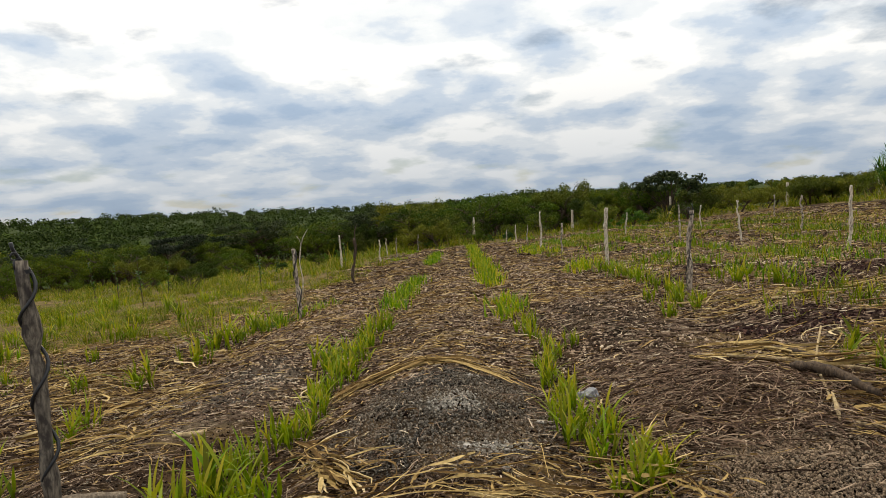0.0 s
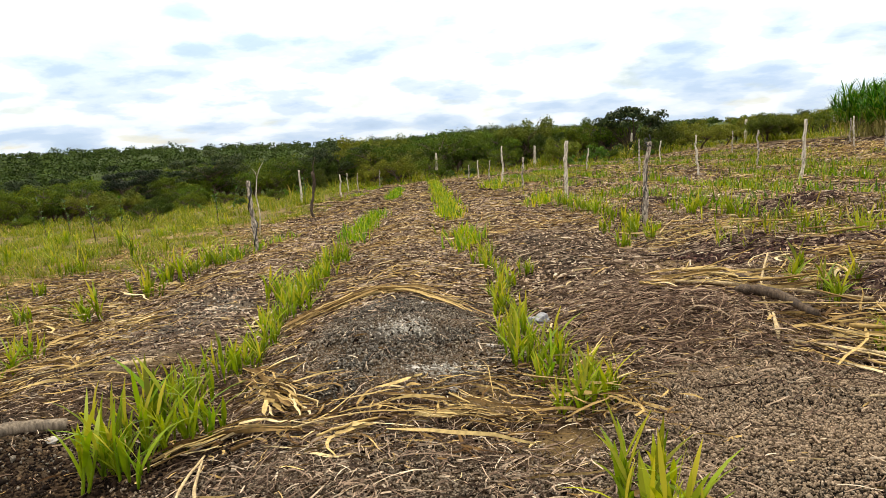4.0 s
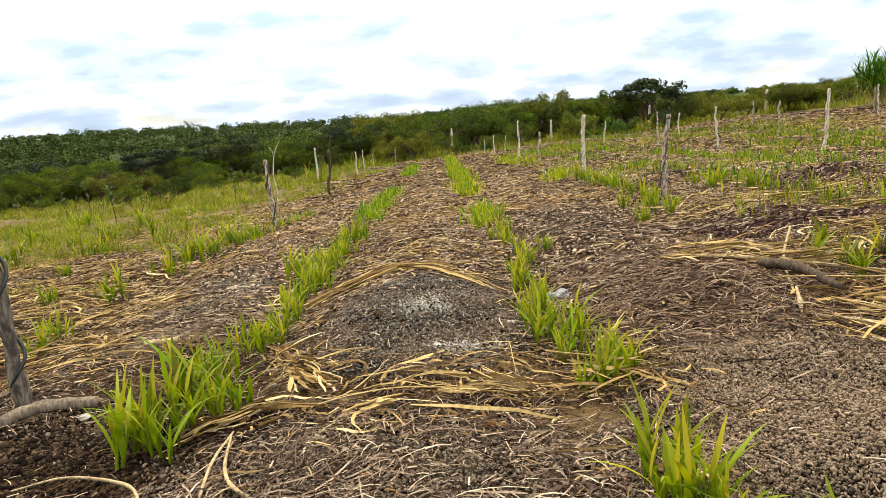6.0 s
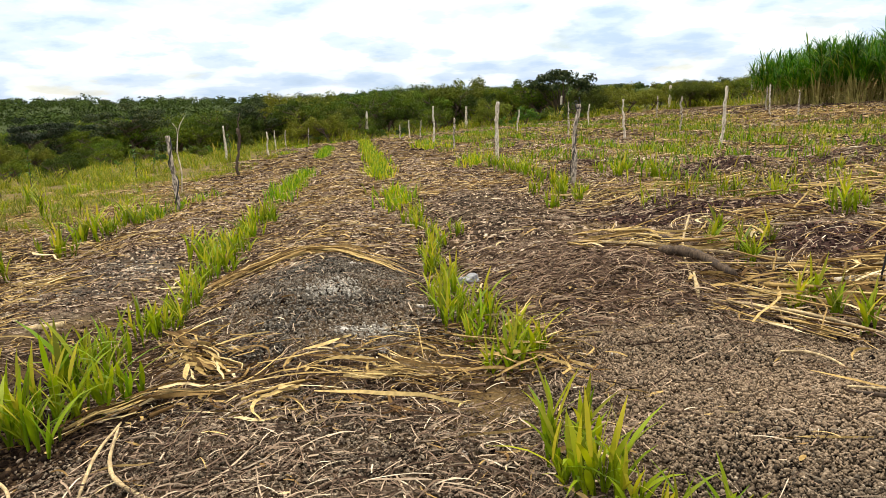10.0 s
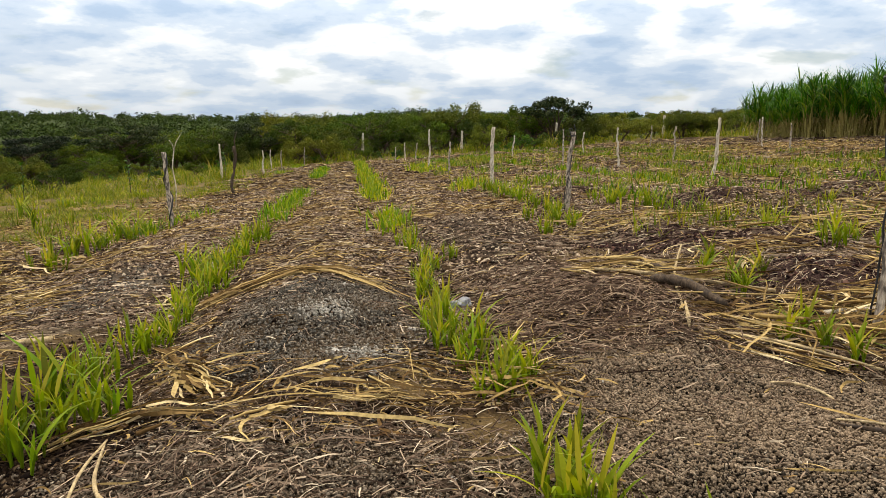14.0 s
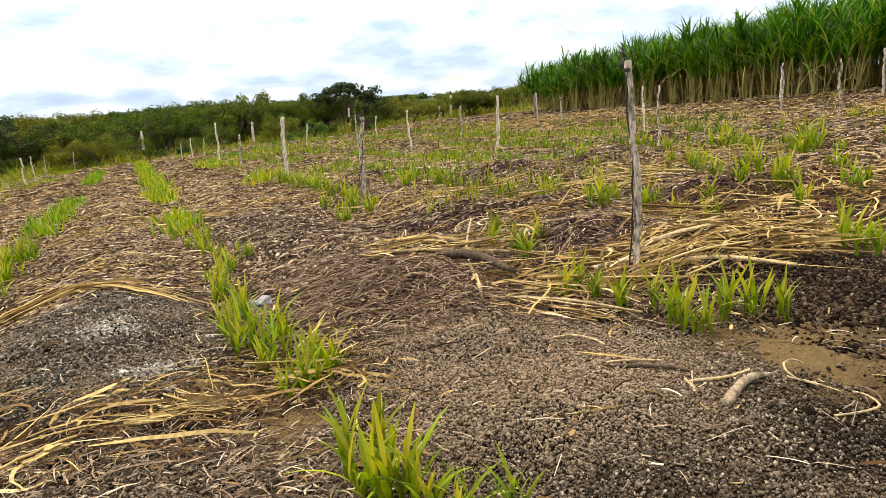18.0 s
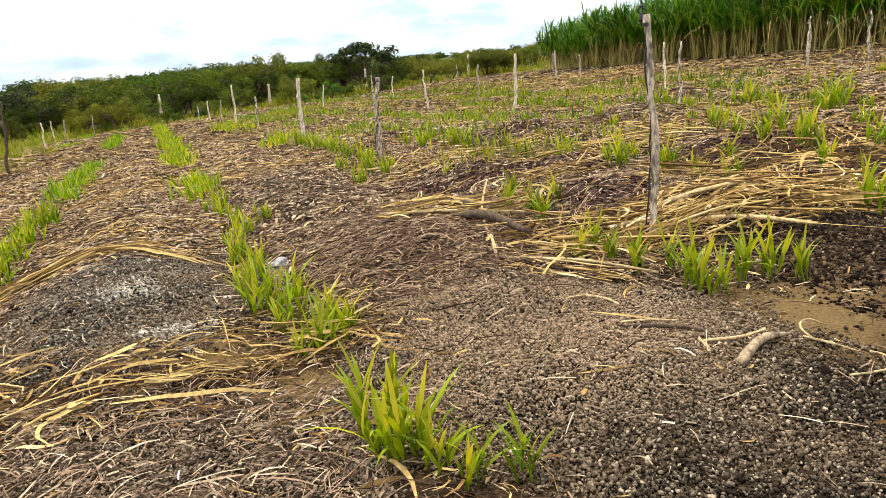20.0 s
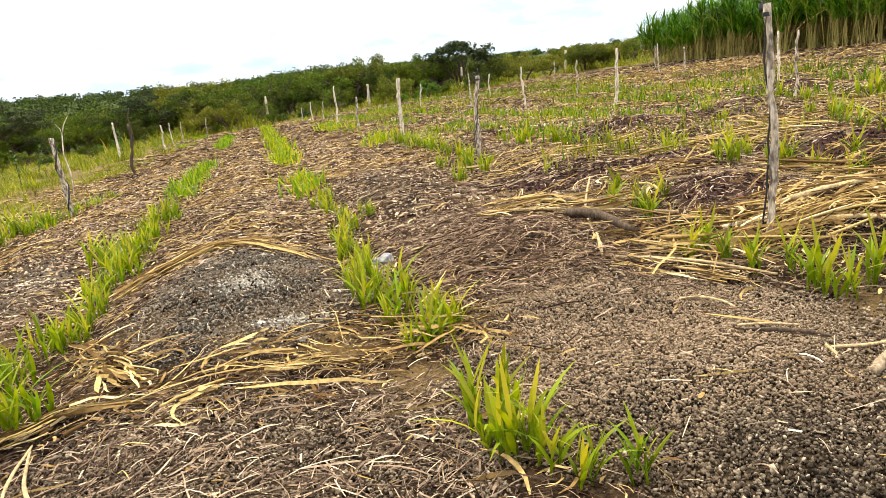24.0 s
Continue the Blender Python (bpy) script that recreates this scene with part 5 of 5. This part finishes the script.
    # crumpled bag, scraps and stones
    def lump(name, x, y, size, mat, label, category, seed, flat=0.7):
        rng = np.random.RandomState(seed)
        bm = bmesh.new()
        bmesh.ops.create_icosphere(bm, subdivisions=3, radius=1.0)
        for w in bm.verts:
            n = noise.noise(w.co * 1.7 + Vector((seed, 0, 0))) * 0.45 + noise.noise(w.co * 4.5 + Vector((0, seed, 0))) * 0.28
            w.co *= 1 + n
            w.co.z *= flat
            w.co *= size
        me = bpy.data.meshes.new(name)
        bm.to_mesh(me)
        bm.free()
        me.materials.append(mat)
        o = new(name, me)
        o.location = (x, y, zat(x, y) + size * flat * 0.5)
        return tagged(o, label, category)
    lump("plastic_bag", 0.70, 4.2, 0.075, M_BAG, "crumpled greyish white plastic bag beside grass", "bag", 3, 0.8)
    lump("paper_scrap", 0.95, 4.48, 0.04, M_PAPER, "torn pale scrap lying on the litter", "scrap", 5, 0.35)
    lump("paper_scrap", 1.05, 4.53, 0.03, M_PAPER, "torn pale scrap lying on the litter", "scrap", 6, 0.4)
    for i, (x, y) in enumerate(((-0.83, 4.1), (0.33, 3.72), (-0.06, 4.85), (0.0, 4.87), (0.02, 2.9), (0.09, 3.0), (1.0, 2.75), (1.05, 2.6), (-1.8, 3.0), (0.3, 1.95), (-0.1, 3.28))):
        lump("stone", x, y, 0.014 + 0.006 * (i % 3), M_STONE, "small whitish stone lying on the dung", "stone", 20 + i, 0.6)


build_litter_things()


def build_weeds_tall():
    rng = np.random.RandomState(91)
    for x, y, h in ((-8.9, 18.3, 1.5), (-9.8, 22.0, 1.2), (-6.4, 21.0, 1.1), (-12.5, 24.0, 1.4), (-7.5, 26.5, 1.2), (-15.0, 27.0, 1.6), (-4.9, 28.0, 1.2)):
        ob = empty("weed_sapling", (x, y, zat(x, y)), "slender green leafy weed standing above the grass", "weed", "tall weeds")
        s = np.linspace(0, 1, 6)
        path = np.stack([0.08 * rng.normal() * s, 0.08 * rng.normal() * s, h * s - 0.05], 1)
        part("stem", raw_mesh("stem", *tube(path, np.linspace(0.014, 0.006, 6), 6), M_BARK, True), ob)
        for i in range(20):
            t = rng.uniform(0.3, 1.0)
            p = np.array([[np.interp(t, s, path[:, c]) for c in range(3)]])
            v, f = blades(p, np.array([rng.uniform(0.08, 0.17)]), np.array([rng.uniform(0.035, 0.06)]), np.array([rng.uniform(0.5, 1.1)]), np.array([rng.rand() * 6.283]), 5, 0.6)
            part("leaf", raw_mesh("leaf", v, f, M_SHRUB, True), ob)


build_weeds_tall()

# ---- tall cane grass ----


def cane_mesh(seed):
    """One cane: a bare stem below, long arching leaves above."""
    rng = np.random.RandomState(seed)
    h = rng.uniform(1.7, 2.2)
    lean = rng.normal(0, 0.17, 2)
    s = np.linspace(0, 1, 6)
    path = np.stack([lean[0] * s**1.6 * h * 0.6, lean[1] * s**1.6 * h * 0.6, -0.05 + h * s], 1)
    stem = tube(path, np.linspace(0.017, 0.007, 6), 5, False)
    green = []
    m = rng.randint(15, 20)
    low = rng.uniform(0.40, 0.62)
    for j in range(m):
        t = low + (1 - low) * j / (m - 1)
        base = np.array([[np.interp(t, s, path[:, c]) for c in range(3)]])
        lean_ = rng.uniform(0.10, 0.40) if t > 0.85 else rng.uniform(0.2, 0.6)
        green.append(blades(base, np.array([rng.uniform(0.6, 1.0)]), np.array([rng.uniform(0.034, 0.056)]), np.array([lean_]), np.array([rng.rand() * 6.283]), 5, 1.7))
    return raw_mesh("cane", *stem, M_CANESTEM, True), raw_mesh("leaves", *joined(green), M_CANE, True), stem, joined(green)


def dead_mesh(seed, many):
    rng = np.random.RandomState(seed)
    dead = []
    for i in range(many):
        base = np.array([[rng.normal(0, 0.28), rng.normal(0, 0.28), rng.uniform(0.1, 0.95)]])
        dead.append(blades(base, np.array([rng.uniform(0.3, 0.6)]), np.array([0.022]), np.array([rng.uniform(0.8, 1.3)]), np.array([rng.rand() * 6.283]), 5, 0.9))
    return raw_mesh("dead_leaves", *joined(dead), M_STRAW, True)


CANES = [cane_mesh(200 + i) for i in range(12)]


def cane_kind(seed, near):
    """A bunch of canes: in the front of the stand each cane is a part, farther in they are joined."""
    rng = random.Random(seed)
    ob = empty("cane_clump", (0, 0, -9), "tall green cane grass with pale stems at the field's edge", "cane grass", "stand of cane grass")
    stems, greens = [], []
    for i in range(9 if near else 11):
        a, r = rng.random() * 6.283, (0.20 if near else 0.32) * math.sqrt(rng.random())
        cane, leaf, raw_stem, raw_leaf = rng.choice(CANES)
        out = 9 * r / 0.2 if near else 0
        m = pose(r * math.cos(a), r * math.sin(a), 0, rng.gauss(0, 3) - out * math.sin(a), rng.gauss(0, 3) + out * math.cos(a), 0) @ pose(0, 0, 0, 0, 0, rng.uniform(0, 360))
        if near:
            p = part("cane", cane, ob)
            p.matrix_basis = m
            tagged(part("leaves", leaf, p), kind="stuff")
        else:
            turn, shift = np.array(m.to_3x3()), np.array(m.translation)
            stems.append((raw_stem[0] @ turn.T + shift, raw_stem[1]))
            greens.append((raw_leaf[0] @ turn.T + shift, raw_leaf[1]))
    if not near:
        tagged(part("stem_bunch", raw_mesh("stem_bunch", *joined(stems), M_CANESTEM, True), ob), kind="stuff")
        tagged(part("leaves", raw_mesh("leaves", *joined(greens), M_CANE, True), ob), kind="stuff")
    tagged(part("dead_leaves", dead_mesh(seed, 9 if near else 18), ob, "dry tan leaves hanging at the foot"), kind="stuff")
    return ob


def build_cane():
    rng = random.Random(31)
    kinds = [cane_kind(200 + i, i < 6) for i in range(12)]
    used = set()
    for depth in range(13):
        y = 6.0 + rng.random()
        while y < 34.5:
            x = 17.0 + 0.12 * (y - 8) + depth * 0.95 + max(0.0, y - 31) * 0.5 + rng.gauss(0, 0.25)
            i = rng.randrange(6) + (0 if depth < 2 else 6)
            k = rng.uniform(0.80, 1.08) * (1.03 if y < 18 else 1.0) * (0.9 + 0.1 * min(1.0, max(0.0, (34.5 - y) / 7)))
            m = pose(x, y, zat(x, y), 0, 0, rng.uniform(0, 360)) @ Matrix.Diagonal((k, k, k, 1))
            if i in used:
                copy_thing(kinds[i], m)
            else:
                used.add(i)
                kinds[i].matrix_basis = m
            y += rng.uniform(0.6, 1.05) * (1 if depth < 4 else 1.4)


build_cane()


def bent_cane(x, y):
    """A single green cane that has bent over before the stand."""
    ob = empty("bent_cane", (x, y, zat(x, y)), "single bent yellowish-green cane before the stand", "cane grass")
    path = [(0, 0, -0.05), (0.05, -0.10, 0.35), (0.12, -0.32, 0.70), (0.18, -0.62, 0.85), (0.22, -0.95, 0.62)]
    part("stem", raw_mesh("stem", *tube(path, [0.016, 0.015, 0.012, 0.009, 0.005], 6), M_CANESTEM, True), ob)
    for i, (p, az) in enumerate(((path[2], 1.2), (path[3], -0.9), (path[3], 2.6), (path[3], -2.2), (path[4], -1.5))):
        v, f = blades(np.array([p]), np.array([0.45 + 0.05 * i]), np.array([0.05]), np.array([0.5]), np.array([az]), 5, 1.5)
        part("leaf", raw_mesh("leaf", v, f, M_CANE, True), ob)


bent_cane(15.6, 12.3)

# ---- scrub and trees ----


def tree_kind(seed, height, spread, leaf, count, mat, name, label, category, stemmy=1.0, flat=0.6):
    rng = np.random.RandomState(seed)
    ob = empty(name, (0, 0, -20), label, category, "scrub round the plot")
    wood, tips = [], []
    trunks = rng.randint(2, 4) if stemmy > 1 else 1
    for k in range(trunks):
        a = rng.rand() * 6.283
        top = np.array([math.cos(a) * spread * 0.25, math.sin(a) * spread * 0.25, height * 0.5])
        s = np.linspace(0, 1, 6)[:, None]
        path = s * top + rng.normal(0, 0.05, (6, 3)) * s * [1, 1, 0.2]
        path[0, 2] = -0.15
        wood.append(tube(path, np.linspace(0.035, 0.018, 6) * height, 7, False, 0.2, seed + k))
        for j in range(7):
            t = rng.uniform(0.35, 1.0)
            base = np.array([np.interp(t, s[:, 0], path[:, c]) for c in range(3)])
            b = rng.rand() * 6.283
            out = np.array([math.cos(b), math.sin(b), 0]) * spread * rng.uniform(0.25, 0.5)
            end = base + out + [0, 0, height * rng.uniform(0.1, 0.42)]
            end[2] = min(end[2], height * rng.uniform(0.72, 0.84))
            mid = (base + end) / 2 + rng.normal(0, 0.08, 3) * height * 0.3
            wood.append(tube([base, mid, end], [0.014 * height, 0.009 * height, 0.003 * height], 5, False))
            tips += [end, mid * 0.4 + end * 0.6 + rng.normal(0, 0.1, 3) * spread]
            for q in range(2):
                tw = end + rng.normal(0, 0.13, 3) * spread * [1, 1, 0.35]
                wood.append(tube([mid, (mid + tw) / 2, tw], [0.007 * height, 0.005 * height, 0.002 * height], 4, False))
                tips.append(tw)
    # lumps of foliage round the limb ends
    tips = np.array(tips)
    lumps = tips[rng.permutation(len(tips))[:34]] + rng.normal(0, 0.05, (min(34, len(tips)), 3)) * spread
    big_ = rng.uniform(0.10, 0.19, len(lumps)) * spread
    pick = rng.randint(0, len(lumps), count)
    way_ = rng.normal(size=(count, 3))
    way_ /= np.linalg.norm(way_, axis=1, keepdims=True)
    c = lumps[pick] + way_ * big_[pick][:, None] * (rng.rand(count, 1) ** 0.3) * [1, 1, flat]
    keep = c[:, 2] > 0.06 * height
    c, way_ = c[keep], way_[keep]
    part("trunk", raw_mesh("trunk", *joined(wood), M_BARK, True), ob)
    part("crown", raw_mesh("crown", *leaves(c, leaf * rng.uniform(0.7, 1.3, len(c)), leaf * 0.75, rng, way_), mat), ob)
    return ob


def build_scrub():
    rng = random.Random(77)
    kinds = [tree_kind(300 + i, h, s, lf, n, m, "scrub_tree", lab, "tree", 2.0, fl) for i, (h, s, lf, n, m, lab, fl) in enumerate((
        (4.2, 4.4, 0.125, 8200, M_SCRUB, "dense dark green scrub tree of dry woodland", 0.7), (3.6, 4.0, 0.12, 7600, M_SCRUB, "dense dark green scrub tree of dry woodland", 0.8),
        (4.6, 4.6, 0.125, 7600, M_DARKTREE, "dark spreading scrub tree of dry woodland", 0.5), (2.6, 3.4, 0.11, 6000, M_SCRUB, "low olive-green bush at the wood's edge", 0.8),
        (2.2, 2.8, 0.12, 4200, M_SHRUB, "bright green leafy bush at the wood's edge", 0.8), (3.2, 3.6, 0.11, 4200, M_SCRUB, "thin open scrub tree with bare twigs", 0.7), (2.7, 3.6, 0.115, 6200, M_OLIVE, "olive-green thicket on the grassy bank", 0.8)))]
    used = set()

    def put(i, x, y, k):
        m = pose(x, y, zat(x, y), 0, 0, rng.uniform(0, 360)) @ Matrix.Diagonal((k, k, k * rng.uniform(0.9, 1.1), 1))
        if i in used:
            copy_thing(kinds[i], m)
        else:
            used.add(i)
            kinds[i].matrix_basis = m

    # belt behind the plot and down the left side
    for n, r0, r1, a0, a1, sizes in ((58, 50, 62, -16, 12, (0.62, 1.12)), (82, 48, 66, 8, 45, (0.6, 1.1)), (58, 62, 80, -15, 45, (0.8, 1.2))):
        for _ in range(n):
            a, r = radians(rng.uniform(a0, a1)), rng.uniform(r0, r1)
            put(rng.choice((0, 0, 1, 1, 2, 3, 5) if a > 0.1 else (0, 1, 1, 6, 6, 3, 5)), -r * math.sin(a), r * math.cos(a), rng.uniform(*sizes) * (1.0 if a > 0.1 else rng.uniform(0.95, 1.2)))
    for _ in range(52):
        a, r = radians(rng.uniform(-35, -18)), rng.uniform(48, 68)
        put(rng.choice((6, 6, 6, 6, 5)), -r * math.sin(a), r * math.cos(a), rng.uniform(0.35, 0.62))
    for _ in range(44):
        a, r = radians(rng.uniform(-20, 40)), rng.uniform(43, 50)
        put(rng.choice((3, 4, 4, 5, 6, 6)), -r * math.sin(a), r * math.cos(a), rng.uniform(0.3, 0.58))
    for _ in range(18):
        put(rng.choice((3, 4, 4)), rng.uniform(-24, -6), rng.uniform(26, 44), rng.uniform(0.28, 0.5))
    spreading_tree(15.0, 48.6)


def spreading_tree(x, y):
    """A dark flat-topped tree: several limbs fan out from the foot under a wide crown."""
    rng = np.random.RandomState(411)
    ob = empty("spreading_tree", (x, y, zat(x, y)), "dark flat-topped spreading tree behind the plot", "tree")
    wood, lumps = [], []
    for i in range(30):
        a, rr = rng.rand() * 6.283, 2.35 * math.sqrt(rng.rand())
        top = 3.55 - 0.16 * rr**2 * rng.uniform(0.6, 1.5) - (0.9 * rng.rand() if i % 3 == 0 else 0.0)
        end = np.array([rr * math.cos(a), rr * math.sin(a), top - 0.35])
        mid = end * [0.45, 0.45, 0.55] + rng.normal(0, 0.12, 3)
        wood.append(tube([(0, 0, -0.15), mid * [0.5, 0.5, 0.6], mid, end], [0.09, 0.06, 0.035, 0.012], 6, False))
        lumps.append(end)
    for i in range(16):
        a, rr = rng.rand() * 6.283, rng.uniform(1.2, 2.6)
        lumps.append(np.array([rr * math.cos(a), rr * math.sin(a), rng.uniform(0.7, 2.0)]))
    lumps = np.array(lumps)
    n = 7000
    pick = rng.randint(0, len(lumps), n)
    way_ = rng.normal(size=(n, 3))
    way_ /= np.linalg.norm(way_, axis=1, keepdims=True)
    c = lumps[pick] + way_ * (rng.rand(n, 1) ** 0.35) * rng.uniform(0.35, 0.65, len(lumps))[pick][:, None] * [1.1, 1.1, 0.6]
    part("trunk", raw_mesh("trunk", *joined(wood), M_BARK, True), ob)
    part("crown", raw_mesh("crown", *leaves(c, 0.18 * rng.uniform(0.7, 1.3, n), 0.12, rng, way_), M_DARKTREE), ob)
    return ob


build_scrub()


def build_far_woods():
    rng = np.random.RandomState(55)
    pieces = []
    for n, r0, r1, a0, a1, size, per, leaf in ((2300, 76, 165, -78, 62, 2.4, 100, 0.36), (1100, 160, 420, -78, 65, 4.2, 100, 0.65), (800, 420, 1200, -78, 70, 8, 90, 1.6)):
        a, r = np.radians(rng.uniform(a0, a1, n)), np.sqrt(rng.uniform(r0**2, r1**2, n))
        x, y = -r * np.sin(a), r * np.cos(a)
        tall = np.where(a < radians(-19), 0.6, 1.0)
        way_ = rng.normal(0, 1, (n, per, 3))
        way_ /= np.linalg.norm(way_, axis=2, keepdims=True)
        way_[..., 2] = np.abs(way_[..., 2]) * 1.5 - 0.35
        big_ = size * tall * rng.uniform(0.6, 1.1, n)
        c = on_ground(x, y, 0)[:, None, :] + way_ * (rng.rand(n, per, 1) ** 0.25) * big_[:, None, None] * [0.8, 0.8, 0.55] + np.array([0, 0, 1.0]) * big_[:, None, None] * 0.34
        pieces.append(leaves(c.reshape(-1, 3), leaf * rng.uniform(0.7, 1.3, n * per), leaf * 0.85, rng, way_.reshape(-1, 3)))
    v, f = joined(pieces)
    stuff("far_woods", v, f, M_WOODS, "dark green dry woodland reaching to the horizon", "woods")


build_far_woods()
